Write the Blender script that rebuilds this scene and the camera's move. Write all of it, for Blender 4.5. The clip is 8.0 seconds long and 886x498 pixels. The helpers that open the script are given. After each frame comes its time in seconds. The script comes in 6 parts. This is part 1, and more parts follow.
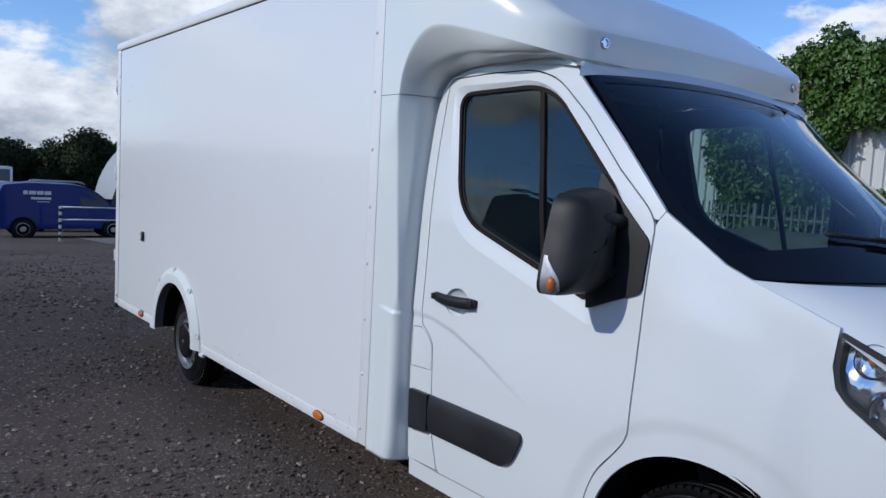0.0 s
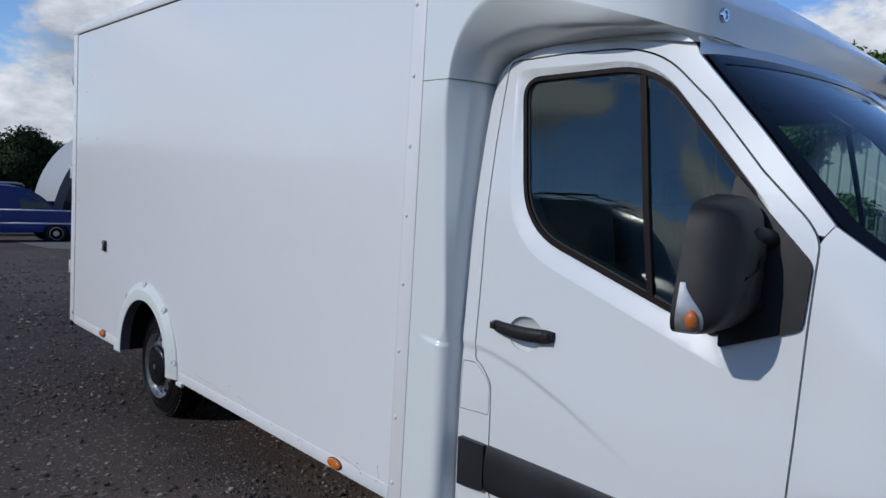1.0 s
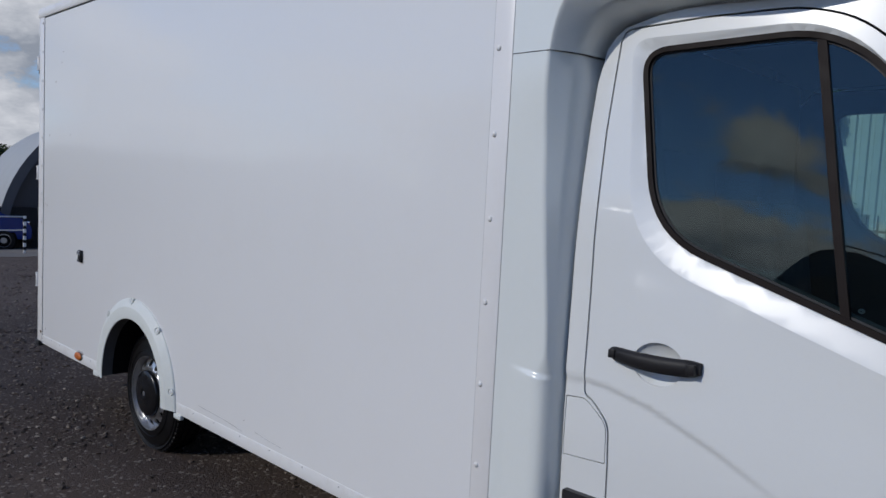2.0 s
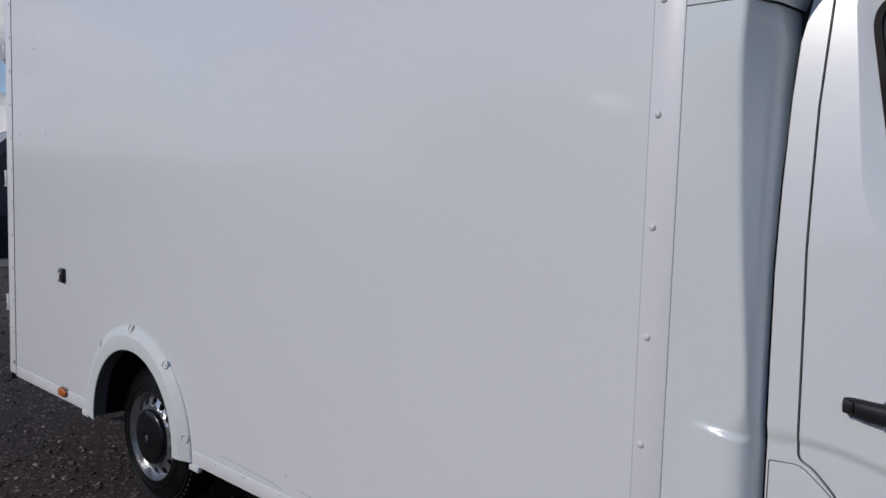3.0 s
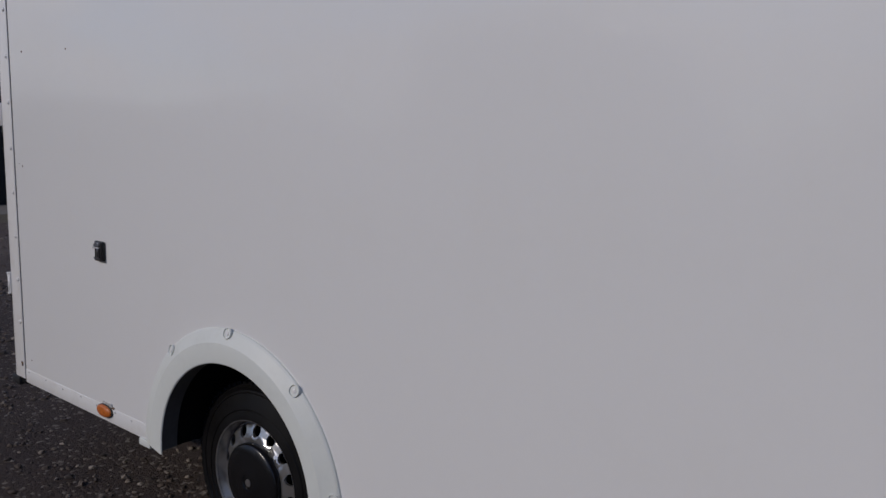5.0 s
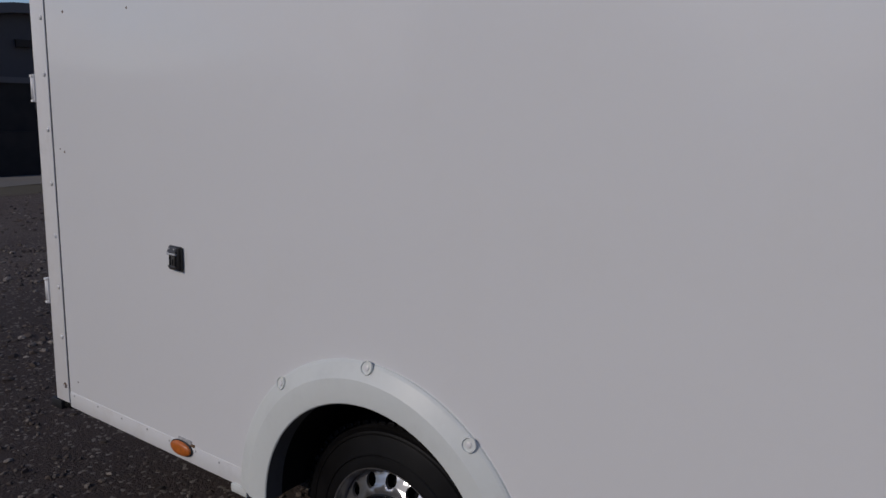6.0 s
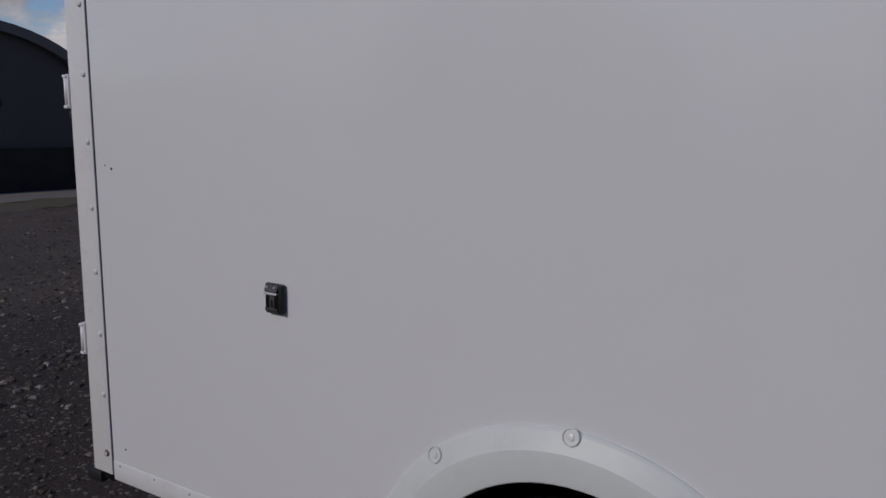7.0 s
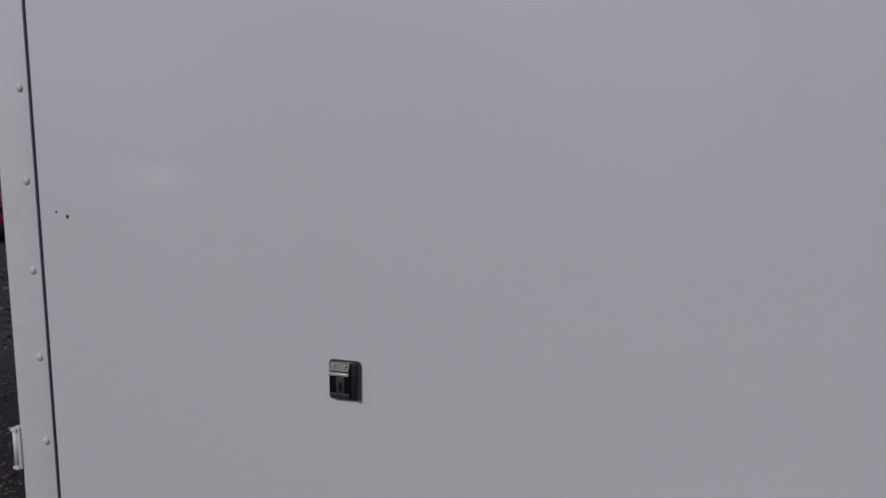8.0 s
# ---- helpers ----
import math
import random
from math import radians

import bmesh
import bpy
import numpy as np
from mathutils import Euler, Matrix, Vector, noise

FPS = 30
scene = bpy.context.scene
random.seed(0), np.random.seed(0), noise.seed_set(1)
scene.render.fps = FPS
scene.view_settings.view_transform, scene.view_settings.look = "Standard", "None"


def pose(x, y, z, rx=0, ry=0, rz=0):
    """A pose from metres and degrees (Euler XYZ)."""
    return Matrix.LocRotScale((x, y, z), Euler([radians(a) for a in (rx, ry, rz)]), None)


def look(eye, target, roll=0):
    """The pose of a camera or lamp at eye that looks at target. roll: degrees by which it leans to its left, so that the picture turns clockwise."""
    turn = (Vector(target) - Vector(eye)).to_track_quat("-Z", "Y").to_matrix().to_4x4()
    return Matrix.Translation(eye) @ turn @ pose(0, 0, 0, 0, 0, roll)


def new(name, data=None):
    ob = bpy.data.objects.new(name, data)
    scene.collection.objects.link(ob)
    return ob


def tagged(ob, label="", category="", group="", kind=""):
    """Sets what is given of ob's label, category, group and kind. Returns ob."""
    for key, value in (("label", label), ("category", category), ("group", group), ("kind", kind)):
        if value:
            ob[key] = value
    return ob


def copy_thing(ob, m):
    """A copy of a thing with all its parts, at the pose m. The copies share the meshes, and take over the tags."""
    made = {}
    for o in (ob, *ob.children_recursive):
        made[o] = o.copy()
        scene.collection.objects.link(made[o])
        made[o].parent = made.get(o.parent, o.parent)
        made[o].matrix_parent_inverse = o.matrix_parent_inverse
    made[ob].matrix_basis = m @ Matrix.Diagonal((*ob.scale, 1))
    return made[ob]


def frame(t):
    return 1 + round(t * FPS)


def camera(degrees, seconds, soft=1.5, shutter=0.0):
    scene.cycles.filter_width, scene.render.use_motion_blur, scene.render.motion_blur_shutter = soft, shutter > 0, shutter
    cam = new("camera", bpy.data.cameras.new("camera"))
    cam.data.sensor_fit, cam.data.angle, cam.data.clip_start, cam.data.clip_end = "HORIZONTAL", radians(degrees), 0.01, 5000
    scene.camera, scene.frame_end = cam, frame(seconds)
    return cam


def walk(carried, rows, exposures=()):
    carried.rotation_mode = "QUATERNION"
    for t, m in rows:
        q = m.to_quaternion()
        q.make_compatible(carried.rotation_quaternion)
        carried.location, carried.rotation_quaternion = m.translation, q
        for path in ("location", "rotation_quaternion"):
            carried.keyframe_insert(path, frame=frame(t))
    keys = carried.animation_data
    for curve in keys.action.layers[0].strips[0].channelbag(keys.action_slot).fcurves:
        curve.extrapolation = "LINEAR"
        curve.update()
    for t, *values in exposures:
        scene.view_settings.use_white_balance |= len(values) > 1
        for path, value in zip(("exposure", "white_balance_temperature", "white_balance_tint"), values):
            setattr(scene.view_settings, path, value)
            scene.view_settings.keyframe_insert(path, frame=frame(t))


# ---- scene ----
cam = camera(60.8, 8.0)
PATH = [
    (0, (5.671, -1.939, 1.637), (4.112, -0.7, 1.455), 3.1),
    (0.5, (5.294, -1.928, 1.637), (3.779, -0.634, 1.46), 3.2),
    (1, (4.939, -1.869, 1.62), (3.465, -0.529, 1.451), 3.3),
    (1.2, (4.799, -1.847, 1.634), (3.343, -0.487, 1.46), 3.4),
    (2.3, (4.024, -1.804, 1.568), (2.659, -0.352, 1.409), 2.2),
    (2.5, (3.871, -1.766, 1.572), (2.526, -0.295, 1.406), 1.7),
    (3, (3.492, -1.694, 1.571), (2.169, -0.203, 1.411), 1.7),
    (3.5, (3.122, -1.66, 1.575), (1.812, -0.158, 1.402), 1.5),
    (4, (2.754, -1.577, 1.53), (1.472, -0.055, 1.331), 1.4),
    (4.2, (2.623, -1.543, 1.534), (1.354, -0.01, 1.329), 1.4),
    (5.5, (1.652, -1.478, 1.528), (0.493, 0.111, 1.163), 2.0),
    (6, (1.264, -1.445, 1.55), (0.137, 0.163, 1.168), 1.8),
    (6.5, (0.881, -1.45, 1.543), (-0.222, 0.174, 1.164), 1.4),
    (7, (0.542, -1.404, 1.505), (-0.463, 0.289, 1.156), 1.1),
    (7.5, (0.194, -1.345, 1.525), (-0.683, 0.422, 1.195), 0.6),
    (8, (-0.201, -1.321, 1.51), (-0.753, 0.578, 1.212), 0.4),
]
EXPOSURE = [(0, -0.25, 6080, 8), (1.2, -0.50, 6220, 8), (2.5, -0.64, 6500, 11), (4.2, -0.90, 6860, 13), (5.5, -1.03, 6960, 14), (7, -1.18, 6850, 14), (8, -1.24, 6750, 14)]
walk(cam, [(t, look(e, g, r)) for t, e, g, r in PATH], EXPOSURE)

# ---- light ----
SUN = Vector((-0.30, -1.0, 0.62)).normalized()
world = bpy.data.worlds.new("sky")
scene.world = world
world.use_nodes = True
wn, wl = world.node_tree.nodes, world.node_tree.links
wn.clear()
w_out = wn.new("ShaderNodeOutputWorld")
w_bg = wn.new("ShaderNodeBackground")
w_bg.inputs["Strength"].default_value = 0.15
w_sky = wn.new("ShaderNodeTexSky")
w_sky.sky_type, w_sky.sun_disc = "NISHITA", False
w_sky.sun_elevation = math.asin(SUN.z)
w_sky.sun_rotation = math.atan2(SUN.x, SUN.y)
w_sky.air_density, w_sky.dust_density, w_sky.ozone_density = 1.0, 0.0, 3.0
# fair-weather clouds on a flat layer
w_tc = wn.new("ShaderNodeTexCoord")
w_sep = wn.new("ShaderNodeSeparateXYZ")
wl.new(w_tc.outputs["Generated"], w_sep.inputs[0])


def w_math(op, a, b=None, clamp=False):
    n = wn.new("ShaderNodeMath")
    n.operation, n.use_clamp = op, clamp
    for i, v in enumerate((a, b)):
        if v is None:
            continue
        if isinstance(v, (int, float)):
            n.inputs[i].default_value = v
        else:
            wl.new(v, n.inputs[i])
    return n.outputs[0]


# heaped cumulus: noise over the sky dome, thickest low down, lit from above
w_elev = w_sep.outputs["Z"]
w_stretch = wn.new("ShaderNodeMapping")
w_stretch.inputs["Scale"].default_value = (1.0, 1.0, 2.1)
w_stretch.inputs["Location"].default_value = (9.347, -17.649, -8.431)
wl.new(w_tc.outputs["Generated"], w_stretch.inputs[0])
w_lift = wn.new("ShaderNodeMapping")
w_lift.inputs["Location"].default_value = (0.0, 0.0, 0.10)
wl.new(w_stretch.outputs[0], w_lift.inputs[0])


def w_noise(vec, scale, detail, rough):
    n = wn.new("ShaderNodeTexNoise")
    n.inputs["Scale"].default_value, n.inputs["Detail"].default_value, n.inputs["Roughness"].default_value = scale, detail, rough
    wl.new(vec, n.inputs["Vector"])
    return n.outputs["Fac"]


def w_ramp(fac, lo, hi, c0=(0, 0, 0, 1), c1=(1, 1, 1, 1)):
    r = wn.new("ShaderNodeValToRGB")
    r.color_ramp.elements[0].position, r.color_ramp.elements[1].position = lo, hi
    r.color_ramp.elements[0].color, r.color_ramp.elements[1].color = c0, c1
    wl.new(fac, r.inputs[0])
    return r.outputs[0]


w_dense = w_noise(w_stretch.outputs[0], 3.2, 12.0, 0.61)
w_above = w_noise(w_lift.outputs[0], 3.2, 6.0, 0.55)
w_low = w_math("SUBTRACT", w_math("MULTIPLY", w_math("ABSOLUTE", w_math("SUBTRACT", w_elev, 0.02)), 0.35), 0.060)
w_cover = w_ramp(w_math("SUBTRACT", w_dense, w_low), 0.476, 0.542)
w_light = w_math("ADD", w_math("MULTIPLY", w_math("SUBTRACT", w_dense, w_above), 1.7), 0.52)
w_shade = w_ramp(w_light, 0.36, 0.68, (2.7, 3.0, 3.6, 1), (7.0, 7.1, 7.5, 1))
w_hue = wn.new("ShaderNodeMix")
w_hue.data_type, w_hue.blend_type = "RGBA", "MULTIPLY"
w_hue.inputs["Factor"].default_value = 1.0
w_hue.inputs["B"].default_value = (0.82, 0.93, 1.18, 1)
wl.new(w_sky.outputs[0], w_hue.inputs["A"])
w_mix = wn.new("ShaderNodeMix")
w_mix.data_type = "RGBA"
wl.new(w_cover, w_mix.inputs["Factor"])
wl.new(w_hue.outputs["Result"], w_mix.inputs["A"])
wl.new(w_shade, w_mix.inputs["B"])
wl.new(w_mix.outputs["Result"], w_bg.inputs["Color"])
wl.new(w_bg.outputs[0], w_out.inputs["Surface"])

sun_data = bpy.data.lights.new("sun", "SUN")
sun_data.energy, sun_data.angle, sun_data.color = 3.0, radians(0.55), (1.0, 0.955, 0.89)
sun = new("sun", sun_data)
sun.matrix_world = look(SUN * 40, (0, 0, 0))


# ---- materials ----
def mixed(nodes, links, fac, a, b):
    m = nodes.new("ShaderNodeMix")
    m.data_type = "RGBA"
    if isinstance(fac, (int, float)):
        m.inputs["Factor"].default_value = fac
    else:
        links.new(fac, m.inputs["Factor"])
    for key, v in (("A", a), ("B", b)):
        if isinstance(v, tuple):
            m.inputs[key].default_value = (*v, 1)
        else:
            links.new(v, m.inputs[key])
    return m.outputs["Result"]


def noise_node(nodes, links, coord, scale, detail=5.0, rough=0.55, stretch=(1, 1, 1)):
    mp = nodes.new("ShaderNodeMapping")
    mp.inputs["Scale"].default_value = stretch
    links.new(coord, mp.inputs[0])
    n = nodes.new("ShaderNodeTexNoise")
    n.inputs["Scale"].default_value, n.inputs["Detail"].default_value, n.inputs["Roughness"].default_value = scale, detail, rough
    links.new(mp.outputs[0], n.inputs["Vector"])
    return n.outputs["Fac"]


def ramp(nodes, links, fac, lo, hi):
    r = nodes.new("ShaderNodeValToRGB")
    r.color_ramp.elements[0].position, r.color_ramp.elements[1].position = lo, hi
    links.new(fac, r.inputs[0])
    return r.outputs[0]


def surface(name, rgb, rough=0.5, metal=0.0, coat=0.0, vary=0.08, scale=4.0, grain=60.0, bump=0.0, bump_scale=150.0,
            dirt=None, dirt_amount=0.0, stretch=(1, 1, 1), spec=0.5, per_object=0.0, coat_rough=0.04):
    """Principled surface with two scales of variation, optional dirt in patches and fine relief."""
    m = bpy.data.materials.new(name)
    m.use_nodes = True
    n, l = m.node_tree.nodes, m.node_tree.links
    b = n["Principled BSDF"]
    tc = n.new("ShaderNodeTexCoord").outputs["Object"]
    big = ramp(n, l, noise_node(n, l, tc, scale, 4, 0.5, stretch), 0.3, 0.7)
    fine = ramp(n, l, noise_node(n, l, tc, grain, 3, 0.6, stretch), 0.35, 0.65)
    lo = tuple(c * (1 - vary) for c in rgb)
    hi = tuple(min(c * (1 + vary), 1) for c in rgb)
    c1 = mixed(n, l, big, lo, hi)
    c2 = mixed(n, l, fine, tuple(c * (1 - vary * 0.5) for c in rgb), tuple(min(c * (1 + vary * 0.5), 1) for c in rgb))
    col = mixed(n, l, 0.5, c1, c2)
    if per_object:
        info = n.new("ShaderNodeObjectInfo").outputs["Random"]
        col = mixed(n, l, info, col, tuple(c * (1 - per_object) for c in rgb))
    if dirt:
        spots = ramp(n, l, noise_node(n, l, tc, scale * 2.3, 8, 0.68, stretch), 0.52, 0.78)
        k = n.new("ShaderNodeMath")
        k.operation = "MULTIPLY"
        l.new(spots, k.inputs[0])
        k.inputs[1].default_value = dirt_amount
        col = mixed(n, l, k.outputs[0], col, dirt)
    l.new(col, b.inputs["Base Color"])
    rr = n.new("ShaderNodeMapRange")
    l.new(big, rr.inputs["Value"])
    rr.inputs["To Min"].default_value, rr.inputs["To Max"].default_value = max(rough * (0.85 if rough > 0.3 else 0.98), 0.0), min(rough * (1.15 if rough > 0.3 else 1.02), 1)
    l.new(rr.outputs[0], b.inputs["Roughness"])
    b.inputs["Metallic"].default_value = metal
    b.inputs["Coat Weight"].default_value = coat
    b.inputs["Coat Roughness"].default_value = coat_rough
    b.inputs["Specular IOR Level"].default_value = spec
    if bump:
        bp = n.new("ShaderNodeBump")
        bp.inputs["Strength"].default_value, bp.inputs["Distance"].default_value = 1.0, bump
        l.new(noise_node(n, l, tc, bump_scale, 4, 0.6, stretch), bp.inputs["Height"])
        l.new(bp.outputs[0], b.inputs["Normal"])
        if coat:
            l.new(bp.outputs[0], b.inputs["Coat Normal"])
    return m


def glass(name, tint, face_on=0.07, sheen=(1.0, 1.0, 1.0)):
    """Clear sheet: tinted see-through with a mirror-sharp reflection that grows towards grazing."""
    m = bpy.data.materials.new(name)
    m.use_nodes = True
    n, l = m.node_tree.nodes, m.node_tree.links
    n.clear()
    out = n.new("ShaderNodeOutputMaterial")
    tr = n.new("ShaderNodeBsdfTransparent")
    tr.inputs[0].default_value = (*tint, 1)
    gl = n.new("ShaderNodeBsdfGlossy")
    gl.inputs["Color"].default_value = (*sheen, 1)
    gl.inputs["Roughness"].default_value = 0.0
    lw = n.new("ShaderNodeLayerWeight")
    lw.inputs["Blend"].default_value = 0.5
    pw = n.new("ShaderNodeMath")
    pw.operation = "POWER"
    l.new(lw.outputs["Facing"], pw.inputs[0])
    pw.inputs[1].default_value = 5.0
    ma = n.new("ShaderNodeMath")
    ma.operation = "MULTIPLY_ADD"
    l.new(pw.outputs[0], ma.inputs[0])
    ma.inputs[1].default_value, ma.inputs[2].default_value = 1.0 - face_on, face_on
    mx = n.new("ShaderNodeMixShader")
    l.new(ma.outputs[0], mx.inputs[0])
    l.new(tr.outputs[0], mx.inputs[1])
    l.new(gl.outputs[0], mx.inputs[2])
    l.new(mx.outputs[0], out.inputs["Surface"])
    return m


GRP = surface("white_grp_panel", (0.76, 0.76, 0.75), 0.30, coat=0.6, coat_rough=0.07, vary=0.008, scale=0.9, grain=35, bump=0.00010, bump_scale=26, dirt=(0.62, 0.57, 0.47), dirt_amount=0.10)
MOULD = surface("white_gelcoat", (0.73, 0.76, 0.735), 0.26, coat=0.6, coat_rough=0.06, vary=0.015, scale=1.4, grain=40, bump=0.0002, bump_scale=9)
PAINT = surface("white_car_paint", (0.715, 0.73, 0.72), 0.28, coat=0.9, vary=0.012, scale=1.2, grain=80)
TRIM_WHITE = surface("white_painted_metal", (0.78, 0.77, 0.75), 0.34, vary=0.03, scale=5, grain=60, dirt=(0.45, 0.38, 0.30), dirt_amount=0.22)
STRIP_WHITE = surface("white_strip_paint", (0.76, 0.752, 0.74), 0.34, coat=0.2, vary=0.02, scale=3, grain=50, dirt=(0.55, 0.50, 0.44), dirt_amount=0.12)
ARCH_WHITE = surface("white_moulded_arch", (0.665, 0.69, 0.655), 0.46, coat=0.0, vary=0.03, scale=4, grain=50, dirt=(0.42, 0.42, 0.39), dirt_amount=0.22)
BLACK_PLASTIC = surface("black_grained_plastic", (0.015, 0.014, 0.015), 0.5, vary=0.15, scale=9, grain=240, bump=0.0004, bump_scale=700, spec=0.3)
STRIP_PLASTIC = surface("dark_grey_plastic", (0.017, 0.017, 0.019), 0.45, vary=0.12, scale=6, grain=200, bump=0.0003, bump_scale=600)
RUBBER = surface("black_rubber", (0.016, 0.016, 0.017), 0.62, vary=0.2, scale=10, grain=120, bump=0.0006, bump_scale=220)
SEAL = surface("window_rubber", (0.014, 0.010, 0.009), 0.62, vary=0.15, scale=12, grain=150, spec=0.15)
RAIL = surface("white_rail_paint", (0.74, 0.74, 0.725), 0.34, vary=0.02, scale=3, grain=50, dirt=(0.40, 0.34, 0.26), dirt_amount=0.30)
INDICATOR_SILVER = surface("indicator_reflector_silver", (0.40, 0.39, 0.38), 0.35, metal=0.6, vary=0.2, scale=60, grain=300)
FRIT = surface("black_glass_border", (0.004, 0.004, 0.005), 0.04, vary=0.1)
TYRE = surface("tyre_rubber", (0.0055, 0.0053, 0.0057), 0.44, vary=0.3, scale=7, grain=90, bump=0.0004, bump_scale=160, dirt=(0.018, 0.016, 0.015), dirt_amount=0.2, spec=0.24)
STEEL = surface("silver_wheel_steel", (0.55, 0.55, 0.55), 0.28, metal=0.9, vary=0.10, scale=9, grain=90, dirt=(0.22, 0.19, 0.16), dirt_amount=0.25)
CHROME = surface("chrome", (0.85, 0.86, 0.88), 0.07, metal=1.0, vary=0.03)
CAP_BLACK = surface("satin_black_cap", (0.007, 0.007, 0.008), 0.26, vary=0.2, scale=12, grain=120)
# near-black for undersides and recesses, with their shade held in the colour
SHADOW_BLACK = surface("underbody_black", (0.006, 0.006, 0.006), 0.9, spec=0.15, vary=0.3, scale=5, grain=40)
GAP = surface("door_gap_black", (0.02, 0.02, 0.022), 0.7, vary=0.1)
AMBER = surface("amber_lens", (0.58, 0.15, 0.012), 0.16, coat=0.6, vary=0.15, scale=40, grain=300)
AMBER_WORN = surface("weathered_amber_lens", (0.50, 0.13, 0.02), 0.4, coat=0.2, vary=0.35, scale=60, grain=300)
CLEAR_LENS = glass("clear_lens", (0.93, 0.95, 0.97), 0.05)
WINDOW_GLASS = glass("tinted_window_glass", (0.50, 0.68, 0.66), 0.085, (0.82, 0.93, 0.90))
SCREEN_GLASS = glass("windscreen_glass", (0.72, 0.79, 0.80), 0.058)
MIRROR = surface("mirror_silver", (0.9, 0.9, 0.9), 0.02, metal=1.0, vary=0.01)
LAMP_SILVER = surface("lamp_reflector_silver", (0.80, 0.83, 0.87), 0.12, metal=0.92, vary=0.06, scale=30)
# fence steel coloured darker, to dim it as seen through the cab's glass
FENCE_GREY = surface("weathered_fence_steel", (0.13, 0.135, 0.13), 0.65, vary=0.15, scale=8)
BANK = surface("gravelly_bank", (0.085, 0.088, 0.070), 0.95, vary=0.35, scale=3, grain=40, bump=0.02, bump_scale=20)
# grey for the latch's angled plates, lighter than its black body
DULL_GREY = surface("worn_dark_plastic", (0.060, 0.058, 0.057), 0.4, vary=0.25, scale=40, grain=300)
BAR_METAL = surface("brushed_bar_metal", (0.86, 0.85, 0.83), 0.25, metal=0.6, vary=0.2, scale=60, grain=400)
DASH = surface("dashboard_grey", (0.035, 0.036, 0.040), 0.6, vary=0.15, scale=6, grain=120, bump=0.0004, bump_scale=400)
CLOTH = surface("dark_seat_cloth", (0.035, 0.037, 0.045), 0.9, vary=0.25, scale=14, grain=240, bump=0.0006, bump_scale=500)
SCUFF = surface("grey_scuff", (0.42, 0.42, 0.42), 0.6, vary=0.4, scale=30, grain=120)
RIVET_GREY = surface("painted_rivet", (0.72, 0.71, 0.69), 0.3, vary=0.04)
LINING = surface("grey_arch_lining", (0.085, 0.083, 0.082), 0.7, vary=0.2, scale=8, grain=80, dirt=(0.05, 0.045, 0.04), dirt_amount=0.4)
RUST = surface("rusty_screw", (0.14, 0.085, 0.05), 0.7, vary=0.4, scale=60, grain=200)

CX = 1.04           # middle of the van across
BOX_X0, BOX_X1 = -1.497, 2.640
BOX_Z0, BOX_Z1 = 0.343, 2.632


def ground_z(x):
    """The yard: nearly level round the van, falling away behind it."""
    near = -0.02 + 0.013 * min(max(x, -3.0), 6.0)
    far = max(0.0, -x - 2.6)
    return near - 0.049 * (math.sqrt(far * far + 1.0) - 1.0)


# ---- mesh helpers ----
def sharpen(bm, deg=35):
    lim = radians(deg)
    for f in bm.faces:
        f.smooth = True
    for e in bm.edges:
        if len(e.link_faces) == 2 and e.calc_face_angle(0) > lim:
            e.smooth = False


def part(name, bm, material, parent=None, label="", deg=35, flat=False):
    """Links a bmesh as one mesh object under a thing or under a part."""
    if not flat:
        sharpen(bm, deg)
    me = bpy.data.meshes.new(name)
    bm.to_mesh(me)
    bm.free()
    me.materials.append(material)
    if "exact" in me.attributes:
        given = np.zeros(len(me.vertices) * 3)
        me.attributes["exact"].data.foreach_get("vector", given)
        given = given.reshape(-1, 3)
        own = np.zeros(len(me.vertices) * 3)
        me.vertex_normals.foreach_get("vector", own)
        use = np.where(np.abs(given).sum(1, keepdims=True) > 0.1, given, own.reshape(-1, 3))
        me.normals_split_custom_set_from_vertices(use.tolist())
        me.attributes.remove(me.attributes["exact"])
    ob = new(name, me)
    if parent is not None:
        ob.parent = parent
    if label:
        ob["label"] = label
    return ob


def same(name, me, parent, m, label=""):
    """Another object on the mesh data me at the pose m."""
    ob = new(name, me)
    ob.parent = parent
    ob.matrix_basis = m
    if label:
        ob["label"] = label
    return ob


def empty(name, m=None):
    ob = new(name)
    if m is not None:
        ob.matrix_world = m
    return ob


def add_box(bm, x0, x1, y0, y1, z0, z1, bevel=0.0, seg=2, m=None):
    r = bmesh.ops.create_cube(bm, size=1.0)
    vs = r["verts"]
    bmesh.ops.scale(bm, vec=(x1 - x0, y1 - y0, z1 - z0), verts=vs)
    bmesh.ops.translate(bm, vec=((x0 + x1) / 2, (y0 + y1) / 2, (z0 + z1) / 2), verts=vs)
    if m is not None:
        bmesh.ops.transform(bm, matrix=m, verts=vs)
    if bevel:
        es = list({e for v in vs for e in v.link_edges})
        bmesh.ops.bevel(bm, geom=es, offset=bevel, segments=seg, affect="EDGES", profile=0.5)
    return bm


def box(*a, **k):
    return add_box(bmesh.new(), *a, **k)


